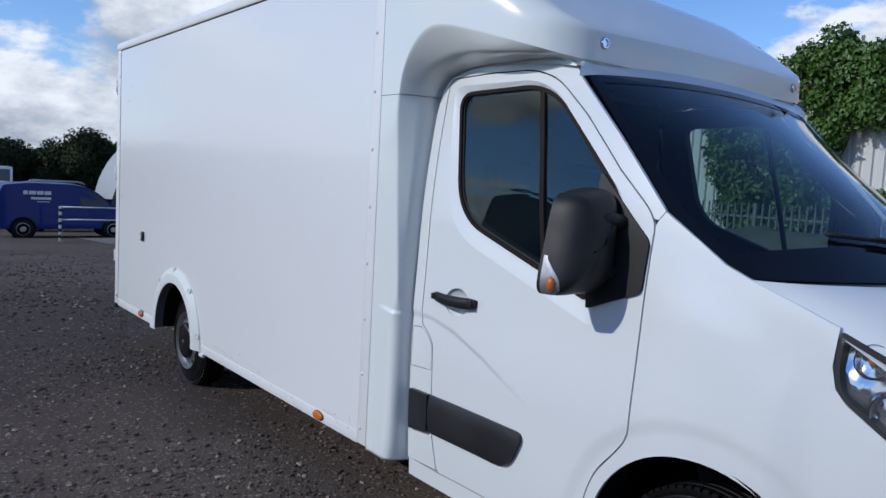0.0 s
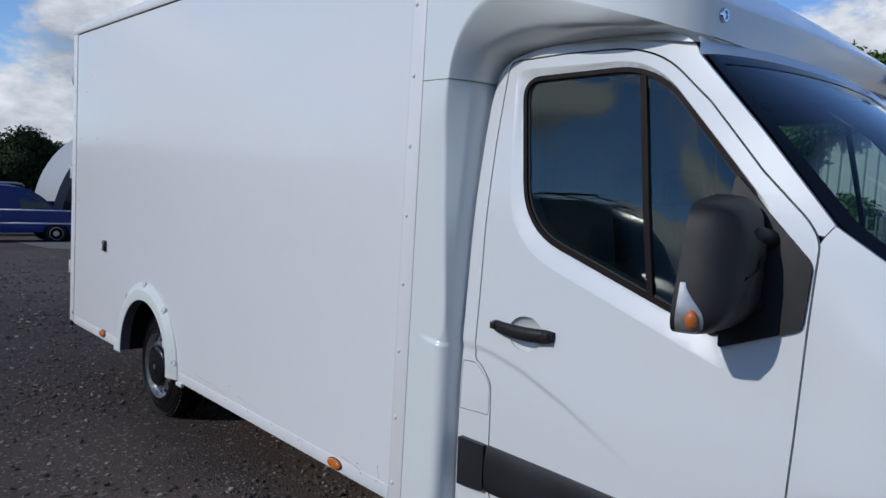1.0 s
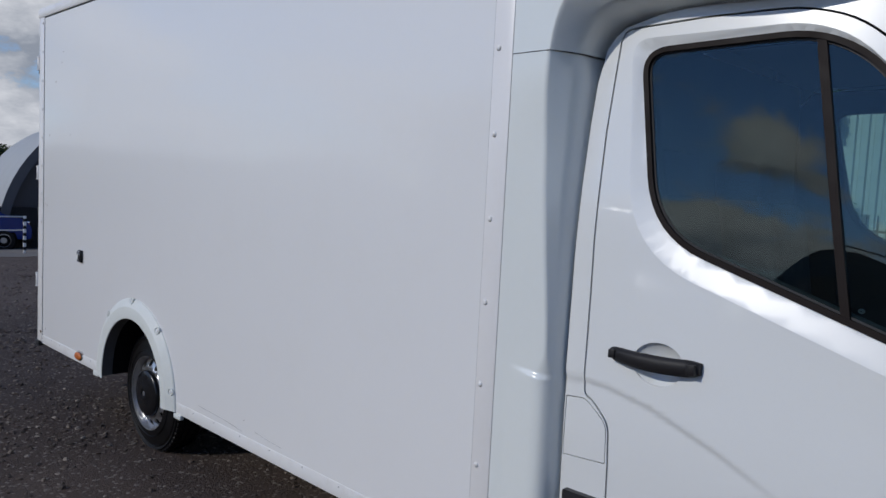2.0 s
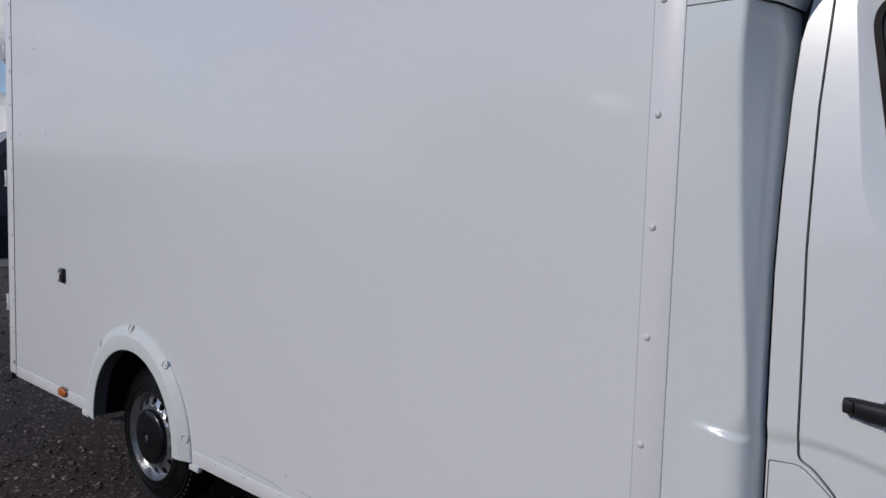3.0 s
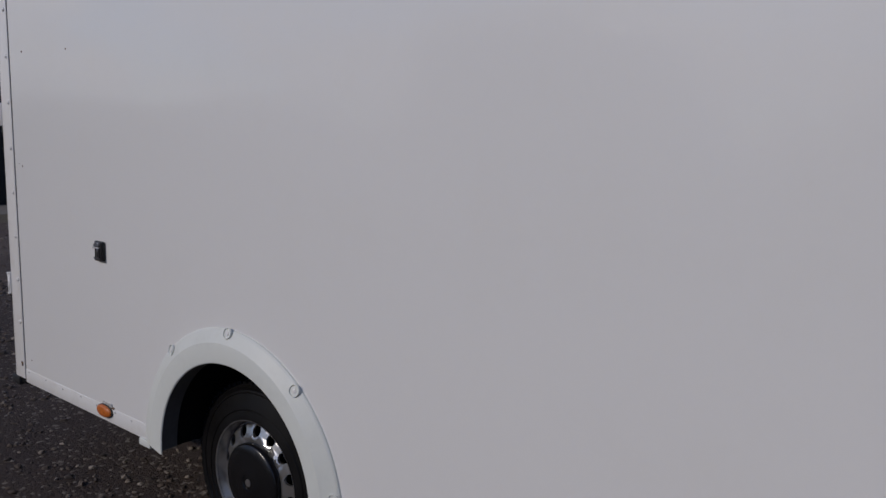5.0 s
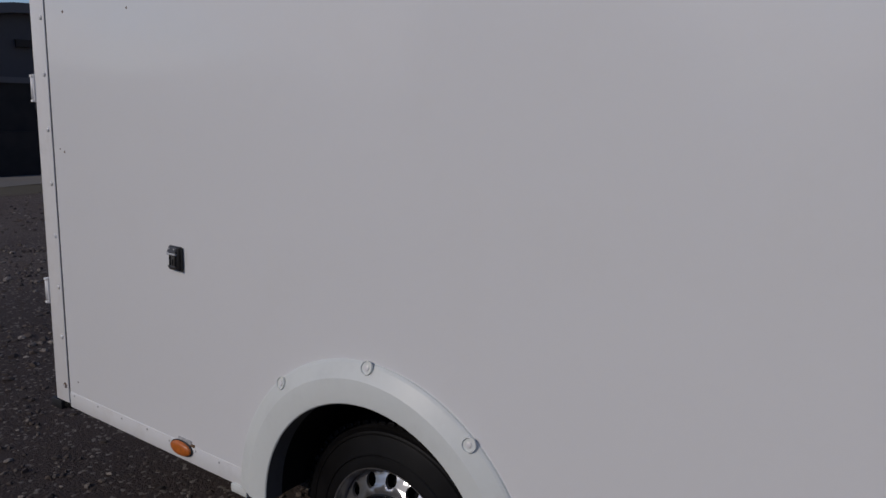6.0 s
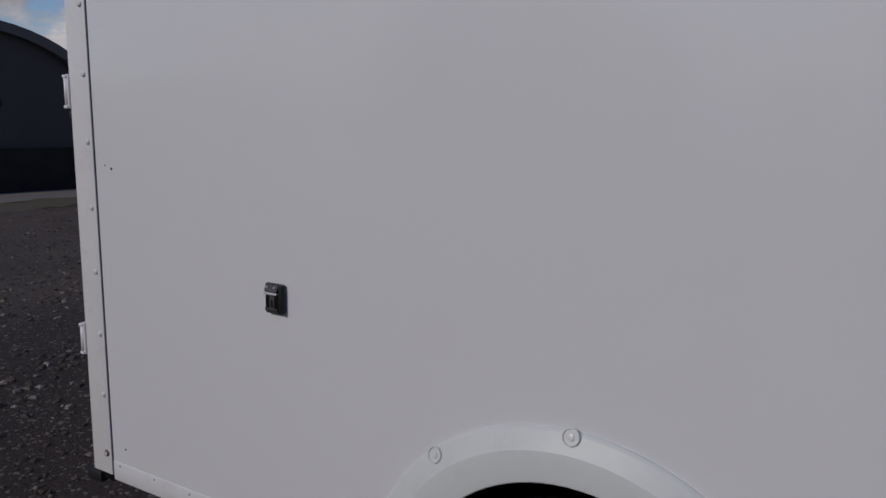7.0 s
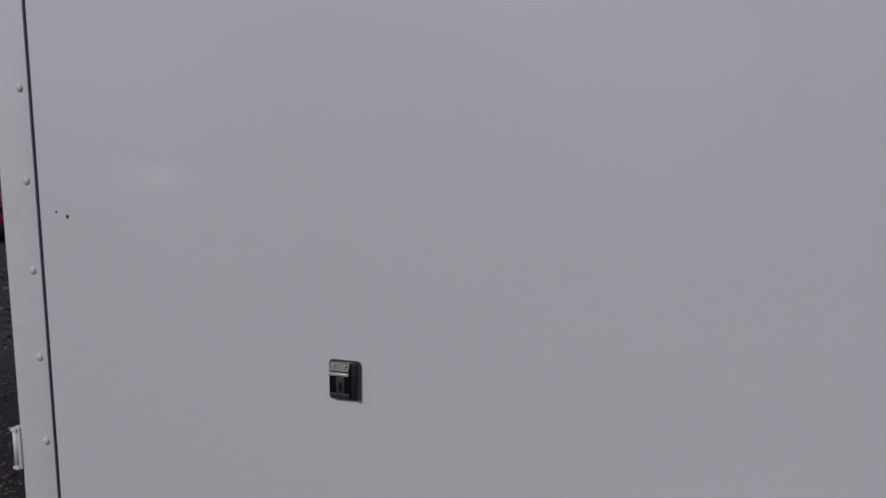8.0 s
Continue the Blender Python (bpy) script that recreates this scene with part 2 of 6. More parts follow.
def add_tube(bm, pts, radius, sides=8, cap=True):
    """A round bar along pts."""
    pts = [Vector(p) for p in pts]
    rings = []
    for i, p in enumerate(pts):
        d = (pts[min(i + 1, len(pts) - 1)] - pts[max(i - 1, 0)]).normalized()
        a = d.orthogonal().normalized() if i == 0 else (rings_a - d * rings_a.dot(d)).normalized()
        rings_a = a
        b = d.cross(a)
        r = radius[i] if isinstance(radius, (list, tuple)) else radius
        rings.append([bm.verts.new(p + (a * math.cos(t) + b * math.sin(t)) * r) for t in [2 * math.pi * k / sides for k in range(sides)]])
    for r0, r1 in zip(rings, rings[1:]):
        for k in range(sides):
            bm.faces.new((r0[k], r0[(k + 1) % sides], r1[(k + 1) % sides], r1[k]))
    if cap:
        bm.faces.new(rings[0][::-1])
        bm.faces.new(rings[-1])
    return bm


def add_lathe(bm, prof, segs=48, m=None, closed=False):
    """Turns a profile of (radius, height) round the z axis."""
    rings = []
    for r, h in prof:
        if r < 1e-6:
            rings.append([bm.verts.new((0, 0, h))])
        else:
            rings.append([bm.verts.new((r * math.cos(2 * math.pi * k / segs), r * math.sin(2 * math.pi * k / segs), h)) for k in range(segs)])
    pairs = list(zip(rings, rings[1:])) + ([(rings[-1], rings[0])] if closed else [])
    for a, b in pairs:
        for k in range(segs):
            k2 = (k + 1) % segs
            if len(a) == 1 and len(b) == 1:
                continue
            if len(a) == 1:
                bm.faces.new((a[0], b[k2], b[k]))
            elif len(b) == 1:
                bm.faces.new((a[k], a[k2], b[0]))
            else:
                bm.faces.new((a[k], a[k2], b[k2], b[k]))
    if m is not None:
        bmesh.ops.transform(bm, matrix=m, verts=[v for r in rings for v in r])
    return bm


def lathe(prof, segs=48, m=None, closed=False):
    bm = add_lathe(bmesh.new(), prof, segs, m, closed)
    bmesh.ops.recalc_face_normals(bm, faces=bm.faces[:])
    return bm


def add_grid(bm, fn, nu, nv):
    """A sheet of nu x nv cells; fn(u, v) gives the place."""
    vs = [[bm.verts.new(fn(i / nu, j / nv)) for j in range(nv + 1)] for i in range(nu + 1)]
    for i in range(nu):
        for j in range(nv):
            bm.faces.new((vs[i][j], vs[i + 1][j], vs[i + 1][j + 1], vs[i][j + 1]))
    return vs


def rounded(pts, n=6):
    """A closed outline with the corner radius given as each point's third value."""
    out = []
    for i, (x, z, *r) in enumerate(pts):
        r = r[0] if r else 0
        p = Vector((x, z))
        if not r:
            out.append((x, z))
            continue
        a = Vector(pts[i - 1][:2]) - p
        b = Vector(pts[(i + 1) % len(pts)][:2]) - p
        ra, rb = min(r, a.length * 0.49), min(r, b.length * 0.49)
        s, e = p + a.normalized() * ra, p + b.normalized() * rb
        for k in range(n + 1):
            t = k / n
            q = s * (1 - t) ** 2 + p * 2 * t * (1 - t) + e * t * t
            out.append((q.x, q.y))
    return out


def inset(poly, d):
    """A closed outline moved inwards by d (outwards when negative)."""
    area = sum(poly[i - 1][0] * poly[i][1] - poly[i][0] * poly[i - 1][1] for i in range(len(poly)))
    sgn = 1 if area > 0 else -1
    out = []
    for i, p in enumerate(poly):
        a, b = Vector(poly[i - 1]), Vector(poly[(i + 1) % len(poly)])
        t = (b - a)
        if t.length < 1e-9:
            out.append(p)
            continue
        t.normalize()
        out.append((p[0] - t.y * d * sgn, p[1] + t.x * d * sgn))
    return out


def panel(outline, holes, fn, thick=0.012, step=0.08, inner=1.0):
    """A sheet cut to an outline with holes, laid on fn(x, z) -> y, with its rim turned in by thick."""
    bm = bmesh.new()
    ids = bm.verts.layers.int.new("deep")
    exact = bm.verts.layers.float_vector.new("exact")
    edges = []
    for loop in [outline] + list(holes):
        vs = [bm.verts.new((x, 0, z)) for x, z in loop]
        edges += [bm.edges.new((vs[i - 1], vs[i])) for i in range(len(vs))]
    bmesh.ops.triangle_fill(bm, use_beauty=True, use_dissolve=False, edges=edges)
    xs, zs = [p[0] for p in outline], [p[1] for p in outline]
    for axis, lo, hi in ((0, min(xs), max(xs)), (2, min(zs), max(zs))):
        k = int((hi - lo) / step)
        for i in range(1, k + 1):
            co, no = [0, 0, 0], [0, 0, 0]
            co[axis], no[axis] = lo + (hi - lo) * i / (k + 1), 1
            bmesh.ops.bisect_plane(bm, geom=bm.verts[:] + bm.edges[:] + bm.faces[:], plane_co=co, plane_no=no, dist=1e-5)
    for f in bm.faces:
        if f.normal.y > 0:
            f.normal_flip()
    rim = [e for e in bm.edges if len(e.link_faces) == 1]
    r = bmesh.ops.extrude_edge_only(bm, edges=rim)
    deep = {g for g in r["geom"] if isinstance(g, bmesh.types.BMVert)}
    for v in deep:
        v[ids] = 1
    bmesh.ops.split_edges(bm, edges=[e for e in rim if e.is_valid])
    d = 0.003
    for v in bm.verts:
        x, z = v.co.x, v.co.z
        v.co.y = fn(x, z) + (thick if v[ids] else 0)
        if any(all(w[ids] == 0 for w in f.verts) for f in v.link_faces):
            v[exact] = Vector(((fn(x + d, z) - fn(x - d, z)) / (2 * d), -1, (fn(x, z + d) - fn(x, z - d)) / (2 * d))).normalized()
    bm.normal_update()
    for f in bm.faces:
        if all(v[ids] == 0 for v in f.verts):
            if f.normal.y > 0:
                f.normal_flip()
    return bm


def flip(bm):
    """The same part for the van's other side."""
    for v in bm.verts:
        v.co.y = 2 * CX - v.co.y
    layer = bm.verts.layers.float_vector.get("exact")
    if layer:
        for v in bm.verts:
            n = v[layer]
            v[layer] = Vector((n.x, -n.y, n.z))
    bmesh.ops.reverse_faces(bm, faces=bm.faces[:])
    return bm


def both(make, name, material, parent, label=""):
    a = part(name, make(), material, parent, label)
    b = part(name, flip(make()), material, parent, label)
    return a, b


def smooth01(t):
    t = min(max(t, 0.0), 1.0)
    return t * t * (3 - 2 * t)


def lerp(a, b, t):
    return a + (b - a) * t


def curve_at(x, keys):
    """Smooth value through (x, y) keys."""
    if x <= keys[0][0]:
        return keys[0][1]
    for (a, va), (b, vb) in zip(keys, keys[1:]):
        if x <= b:
            return lerp(va, vb, (x - a) / (b - a))
    return keys[-1][1]
# ---- ground ----
def gravel_material():
    m = bpy.data.materials.new("crushed_gravel")
    m.use_nodes = True
    n, l = m.node_tree.nodes, m.node_tree.links
    b = n["Principled BSDF"]
    tc = n.new("ShaderNodeTexCoord").outputs["Object"]
    patch = ramp(n, l, noise_node(n, l, tc, 0.5, 6, 0.6), 0.35, 0.68)
    base = mixed(n, l, patch, (0.082, 0.053, 0.039), (0.142, 0.102, 0.078))
    # a darker brown stretch of ground round the van's tail
    off = n.new("ShaderNodeVectorMath")
    off.operation = "DISTANCE"
    off.inputs[1].default_value = (-2.6, 0.2, 0.0)
    l.new(tc, off.inputs[0])
    wob = n.new("ShaderNodeMath")
    wob.operation = "MULTIPLY_ADD"
    l.new(noise_node(n, l, tc, 0.9, 5, 0.65), wob.inputs[0])
    wob.inputs[1].default_value = 3.0
    l.new(off.outputs["Value"], wob.inputs[2])
    brown_patch = n.new("ShaderNodeMapRange")
    brown_patch.inputs["From Min"].default_value, brown_patch.inputs["From Max"].default_value = 5.8, 4.0
    l.new(wob.outputs[0], brown_patch.inputs["Value"])
    base = mixed(n, l, brown_patch.outputs[0], base, (0.052, 0.031, 0.022))
    grit = ramp(n, l, noise_node(n, l, tc, 75, 6, 0.8), 0.40, 0.66)
    base = mixed(n, l, grit, base, (0.030, 0.022, 0.017))
    vor = n.new("ShaderNodeTexVoronoi")
    vor.inputs["Scale"].default_value = 62
    l.new(tc, vor.inputs["Vector"])
    chips = n.new("ShaderNodeSeparateColor")
    l.new(vor.outputs["Color"], chips.inputs[0])
    pale = ramp(n, l, chips.outputs[0], 0.90, 0.95)
    base = mixed(n, l, pale, base, (0.17, 0.145, 0.12))
    l.new(base, b.inputs["Base Color"])
    b.inputs["Roughness"].default_value = 0.9
    bp = n.new("ShaderNodeBump")
    bp.inputs["Strength"].default_value, bp.inputs["Distance"].default_value = 1.0, 0.014
    hsum = n.new("ShaderNodeMath")
    hsum.operation = "SUBTRACT"
    l.new(noise_node(n, l, tc, 34, 7, 0.75), hsum.inputs[0])
    soft = n.new("ShaderNodeMath")
    soft.operation = "MULTIPLY"
    l.new(vor.outputs["Distance"], soft.inputs[0])
    soft.inputs[1].default_value = 0.35
    l.new(soft.outputs[0], hsum.inputs[1])
    l.new(hsum.outputs[0], bp.inputs["Height"])
    l.new(bp.outputs[0], b.inputs["Normal"])
    return m


GRAVEL = gravel_material()


def island_stone_material():
    m = bpy.data.materials.new("loose_stone")
    m.use_nodes = True
    n, l = m.node_tree.nodes, m.node_tree.links
    b = n["Principled BSDF"]
    geo = n.new("ShaderNodeNewGeometry")
    r = n.new("ShaderNodeValToRGB")
    r.color_ramp.elements[0].color = (0.040, 0.031, 0.026, 1)
    r.color_ramp.elements[1].position, r.color_ramp.elements[1].color = 1.0, (0.40, 0.345, 0.285, 1)
    e = r.color_ramp.elements.new(0.72)
    e.color = (0.100, 0.073, 0.056, 1)
    l.new(geo.outputs["Random Per Island"], r.inputs[0])
    tc = n.new("ShaderNodeTexCoord").outputs["Object"]
    spots = ramp(n, l, noise_node(n, l, tc, 120, 4, 0.6), 0.4, 0.7)
    col = mixed(n, l, spots, r.outputs[0], (0.050, 0.038, 0.030))
    l.new(col, b.inputs["Base Color"])
    b.inputs["Roughness"].default_value = 0.85
    return m


STONE = island_stone_material()


def grade(a, b, k, p=1.0):
    return [a + (b - a) * (i / k) ** p for i in range(k + 1)]


def build_ground():
    xs = sorted(set([round(v, 3) for v in [-x for x in grade(12, 900, 22, 2.6)] + list(np.arange(-12, 9.01, 0.12)) + grade(9, 900, 20, 2.6)]))
    ys = sorted(set([round(v, 3) for v in [-x for x in grade(4, 900, 26, 2.6)] + list(np.arange(-4, 4.01, 0.12)) + grade(4, 900, 26, 2.6)]))
    verts, faces = [], []
    for x in xs:
        z = ground_z(max(x, -70.0))
        for y in ys:
            d = 0.0
            if -12 <= x <= 9 and -4 <= y <= 4:
                d = 0.012 * noise.noise((x * 0.9, y * 0.9, 0)) + 0.006 * noise.noise((x * 4, y * 4, 3))
            verts.append((x, y, z + d))
    k = len(ys)
    for i in range(len(xs) - 1):
        for j in range(k - 1):
            faces.append((i * k + j, (i + 1) * k + j, (i + 1) * k + j + 1, i * k + j + 1))
    me = bpy.data.meshes.new("ground")
    me.from_pydata(verts, [], faces)
    me.polygons.foreach_set("use_smooth", [True] * len(me.polygons))
    me.materials.append(GRAVEL)
    tagged(new("ground", me), "dark crushed gravel yard with scattered pale stones", "ground", kind="structure")


build_ground()


def build_stones():
    rng = np.random.default_rng(7)
    g = (1 + 5 ** 0.5) / 2
    ball = np.array([(-1, g, 0), (1, g, 0), (-1, -g, 0), (1, -g, 0), (0, -1, g), (0, 1, g), (0, -1, -g), (0, 1, -g), (g, 0, -1), (g, 0, 1), (-g, 0, -1), (-g, 0, 1)]) / 1.9
    ball_f = np.array([(0, 11, 5), (0, 5, 1), (0, 1, 7), (0, 7, 10), (0, 10, 11), (1, 5, 9), (5, 11, 4), (11, 10, 2), (10, 7, 6), (7, 1, 8), (3, 9, 4), (3, 4, 2), (3, 2, 6), (3, 6, 8), (3, 8, 9), (4, 9, 5), (2, 4, 11), (6, 2, 10), (8, 6, 7), (9, 8, 1)])
    chip = np.array([(1, 0, 0), (-1, 0, 0), (0, 1, 0), (0, -1, 0), (0, 0, 1), (0, 0, -1)], float)
    chip_f = np.array([(0, 2, 4), (2, 1, 4), (1, 3, 4), (3, 0, 4), (2, 0, 5), (1, 2, 5), (3, 1, 5), (0, 3, 5)])
    verts, faces, n = [], [], 0
    for _ in range(74000):
        x = 4.2 - 22.0 * rng.random() ** 1.35
        y = rng.uniform(-2.6, 2.2) if x > -3 else rng.uniform(-3.2, 3.5 - x * 0.45)
        if rng.random() < smooth01((-5.0 - x) / 12.5):
            continue
        if rng.random() > 0.16 + 0.84 * smooth01(0.5 + 0.9 * noise.noise((x * 0.75, y * 0.75, 9))):
            continue
        s = 0.0035 + 0.021 * rng.random() ** 3.3
        if x < -3:
            s *= 1.5
        shape, tri = (ball, ball_f) if s > 0.009 else (chip, chip_f)
        v = shape * rng.uniform(0.60, 1.15, (len(shape), 1)) * s * np.array((1, rng.uniform(0.55, 0.95), rng.uniform(0.35, 0.7)))
        a = rng.uniform(0, 6.28)
        c, q = math.cos(a), math.sin(a)
        w = v.copy()
        w[:, 0], w[:, 1] = v[:, 0] * c - v[:, 1] * q + x, v[:, 0] * q + v[:, 1] * c + y
        w[:, 2] += ground_z(x) + s * 0.15 + 0.012 * noise.noise((x * 0.9, y * 0.9, 0))
        verts.append(w)
        faces += (tri + n).tolist()
        n += len(shape)
    me = bpy.data.meshes.new("loose_stones")
    me.from_pydata(np.concatenate(verts).tolist(), [], faces)
    me.materials.append(STONE)
    tagged(new("loose_stones", me), "loose grey and pale gravel stones on the yard", "gravel", kind="stuff")


build_stones()

# ---- the white box van ----
van = tagged(empty("box_van"), "white low-floor box van with glossy panelled body, parked on gravel", "van")

SIDE_KEYS = [(0.2, 0.092), (0.5, 0.077), (0.9, 0.072), (1.13, 0.095), (1.35, 0.113), (1.55, 0.125), (1.97, 0.175), (2.2, 0.207)]
WINDOW = rounded([(3.054, 2.020, 0.085), (3.605, 2.030, 0.15), (3.985, 1.625, 0.05), (3.915, 1.236, 0.03), (3.160, 1.480, 0.17)], 8)
CREASE = [(2.9, 1.034), (2.948, 1.032), (3.077, 1.024), (3.223, 0.994), (3.422, 0.924), (3.647, 0.824), (3.8, 0.75)]


BAND = rounded([(3.024, 2.052, 0.06), (3.598, 2.047, 0.14), (4.018, 1.604, 0.03), (3.955, 1.152, 0.03), (3.098, 1.425, 0.22)], 8)


def outline_distance(poly, x, z):
    p = Vector((x, z))
    best = 9.0
    for i in range(len(poly)):
        a, b = Vector(poly[i - 1]), Vector(poly[i])
        ab = b - a
        t = min(max((p - a).dot(ab) / max(ab.length_squared, 1e-9), 0), 1)
        best = min(best, (a + ab * t - p).length)
    return best


def inside(poly, x, z):
    hit = False
    for i in range(len(poly)):
        (x0, z0), (x1, z1) = poly[i - 1], poly[i]
        if (z0 > z) != (z1 > z) and x < (x1 - x0) * (z - z0) / (z1 - z0) + x0:
            hit = not hit
    return hit


def cab_side(x, z):
    """The cab's flank: y at a length and a height."""
    y = sum(curve_at(z + d, SIDE_KEYS) for d in (-0.09, -0.045, 0, 0.045, 0.09)) / 5
    x0 = 3.75 - 0.35 * smooth01((z - 1.2) / 0.7)
    if x > x0:
        y += 0.11 * (x - x0) ** 2
    if x < 3.85:
        y += 0.0085 * smooth01((curve_at(x, CREASE) - z) / 0.027 + 0.5) * smooth01((3.80 - x) / 0.5)
    return y


def door_skin(x, z):
    """The flank with the dished surround of the window."""
    y = cab_side(x, z)
    arch = math.hypot(x - 4.40, z - 0.42)
    # soft shoulder that runs down the front wing
    y -= 0.013 * smooth01((1.50 - 0.60 * (x - 4.2) - z) / 0.24) * smooth01((x - 4.17) / 0.22) * smooth01((4.73 - x) / 0.14)
    if z < 1.0 and arch < 0.53:
        y += 0.007 * (1 - smooth01((arch - 0.455) / 0.060))
    return y


def window_band(x, z):
    """The bevelled surround that falls in from the door skin to the glass."""
    dw, db = outline_distance(WINDOW, x, z), outline_distance(BAND, x, z)
    if not inside(BAND, x, z):
        return cab_side(x, z) - 0.010 * min(db / 0.08, 1)
    return cab_side(x, z) + 0.017 * (db / max(dw + db, 1e-6) if not inside(WINDOW, x, z) else 1.0)


ARCH_F = [(4.40 + 0.39 * math.cos(radians(a)), 0.42 + 0.39 * math.sin(radians(a))) for a in range(-8, 200, 6)]
DOOR = rounded([(2.998, 0.986, 0.02), (2.978, 1.45), (2.975, 1.78), (2.985, 2.05), (3.0, 2.084, 0.03), (3.24, 2.092), (3.50, 2.088, 0.06), (3.64, 2.048, 0.08),
                (3.80, 1.905), (3.98, 1.707), (4.118, 1.580, 0.03), (4.152, 1.530, 0.03), (4.153, 1.30), (4.156, 1.0), (4.154, 0.815, 0.05), (4.095, 0.735, 0.06),
                (4.025, 0.655, 0.06), (3.985, 0.54, 0.05), (3.975, 0.362, 0.02), (3.150, 0.350, 0.03), (3.100, 0.56), (3.097, 0.80), (3.090, 0.915, 0.03), (3.030, 0.974, 0.03)], 5)
FLAP = rounded([(2.935, 0.970, 0.004), (3.005, 0.976, 0.02), (3.085, 0.914, 0.03), (3.089, 0.796, 0.01), (2.9385, 0.786, 0.004)], 4)


def shell(outline, holes=(), fn=None, off=0.0, thick=0.014, step=0.07):
    fn = fn or door_skin
    return lambda: panel(outline, holes, lambda x, z: fn(x, z) + off, thick, step)


# doors
SKIN = inset(DOOR, 0.003)
HANDLE_CUP = [(3.228 + 0.078 * math.cos(a), 1.122 + 0.060 * math.sin(a)) for a in [2 * math.pi * k / 28 for k in range(28)]]
doors = both(shell(SKIN, [BAND, HANDLE_CUP], step=0.011), "cab_door", PAINT, van, "closed white cab door with a shoulder crease")


def door_parts(door, mirror_side):
    fix = flip if mirror_side else (lambda bm: bm)

    def ring(outer_d, inner_d, off, depth):
        return fix(panel(inset(WINDOW, outer_d), [inset(WINDOW, inner_d)], lambda x, z: cab_side(x, z) + 0.017 + off, depth, 0.2))

    part("window_surround", fix(panel(BAND, [WINDOW], window_band, 0.012, 0.03)), PAINT, door, "white bevelled window surround")
    part("window_seal", ring(-0.003, 0.013, -0.006, 0.03), SEAL, door, "black rubber window seal")
    part("seal_lip", ring(0.0125, 0.019, 0.004, 0.02), GAP, door)
    rear_pane = [p for p in inset(WINDOW, 0.018)]
    part("window_pane", fix(panel(rear_pane, [], lambda x, z: cab_side(x, z) + 0.024, 0.004, 0.12)), WINDOW_GLASS, door, "tinted side window glass")
    div = [(3.540, 2.010), (3.563, 2.008), (3.698, 1.316), (3.675, 1.328)]
    part("window_divider", fix(panel(div, [], lambda x, z: cab_side(x, z) + 0.014, 0.016, 0.1)), SEAL, door, "dark upright window divider")
    # recessed cup and pull handle
    bm = bmesh.new()
    def cup(u, v):
        a = 2 * math.pi * u
        r = 1.04 - v
        x, z = 3.228 + 0.078 * math.cos(a) * r, 1.122 + 0.060 * math.sin(a) * r
        return (x, door_skin(x, z) + 0.004 + 0.034 * (1 - r * r * 0.92), z)
    add_grid(bm, cup, 28, 8)
    bmesh.ops.remove_doubles(bm, verts=bm.verts[:], dist=1e-4)
    bmesh.ops.recalc_face_normals(bm, faces=bm.faces[:])
    if sum(f.normal.y for f in bm.faces) > 0:
        bmesh.ops.reverse_faces(bm, faces=bm.faces[:])
    part("handle_cup", fix(bm), PAINT, door)
    bm = bmesh.new()
    rings = []
    for i in range(17):
        u = i / 16
        x = lerp(3.083, 3.358, u)
        zc = 1.132 + 0.002 * u - 0.006 * math.sin(math.pi * u)
        h = 0.0215 + 0.0035 * smooth01(u * 2) * (1 - 0.2 * u)
        yb = door_skin(x, 1.13)
        out = 0.014 + 0.024 * math.sin(math.pi * u) ** 0.6
        e = {0: 0.7, 1: 0.93, 15: 0.93, 16: 0.7}.get(i, 1.0)
        rings.append([bm.verts.new((x, yb - out + dy, zc + dz * h * e)) for dy, dz in ((0.012, -1), (0.002, -0.9), (-0.004, -0.4), (-0.005, 0.3), (0.0, 0.85), (0.010, 1.0), (0.020, 0.8), (0.020, -0.8))])
    for a, b in zip(rings, rings[1:]):
        for k in range(8):
            bm.faces.new((a[k], a[(k + 1) % 8], b[(k + 1) % 8], b[k]))
    bm.faces.new(rings[0])
    bm.faces.new(rings[-1][::-1])
    bmesh.ops.recalc_face_normals(bm, faces=bm.faces[:])
    handle = part("door_handle", fix(bm), BLACK_PLASTIC, door, "black plastic pull handle", deg=50)
    part("handle_foot", fix(box(3.086, 3.108, 0.060, 0.10, 1.119, 1.145, 0.004)), BLACK_PLASTIC, handle)
    part("handle_foot", fix(box(3.325, 3.352, 0.060, 0.10, 1.117, 1.148, 0.004)), BLACK_PLASTIC, handle)
    # rubbing strip
    strip = rounded([(3.098, 0.689, 0.008), (3.672, 0.690, 0.03), (3.690, 0.668, 0.03), (3.628, 0.548, 0.05), (3.560, 0.522, 0.04), (3.098, 0.517, 0.008)], 5)
    part("rubbing_strip", fix(panel(strip, [], lambda x, z: cab_side(x, z) - 0.020 + 0.012 * abs((z - 0.603) / 0.09) ** 3, 0.022, 0.06)), STRIP_PLASTIC, door, "dark grey plastic rubbing strip")
    # mirror
    base = rounded([(3.930, 1.214, 0.012), (4.143, 1.298, 0.02), (4.146, 1.470, 0.02), (3.907, 1.700, 0.02), (3.905, 1.65), (3.948, 1.53), (3.918, 1.40)], 4)
    part("mirror_base", fix(panel(base, [], lambda x, z: cab_side(x, z) - 0.010 + 0.006 * smooth01((z - 1.5) / 0.2), 0.03, 0.05)), BLACK_PLASTIC, door, "black plastic mirror mounting panel")
    bm = bmesh.new()
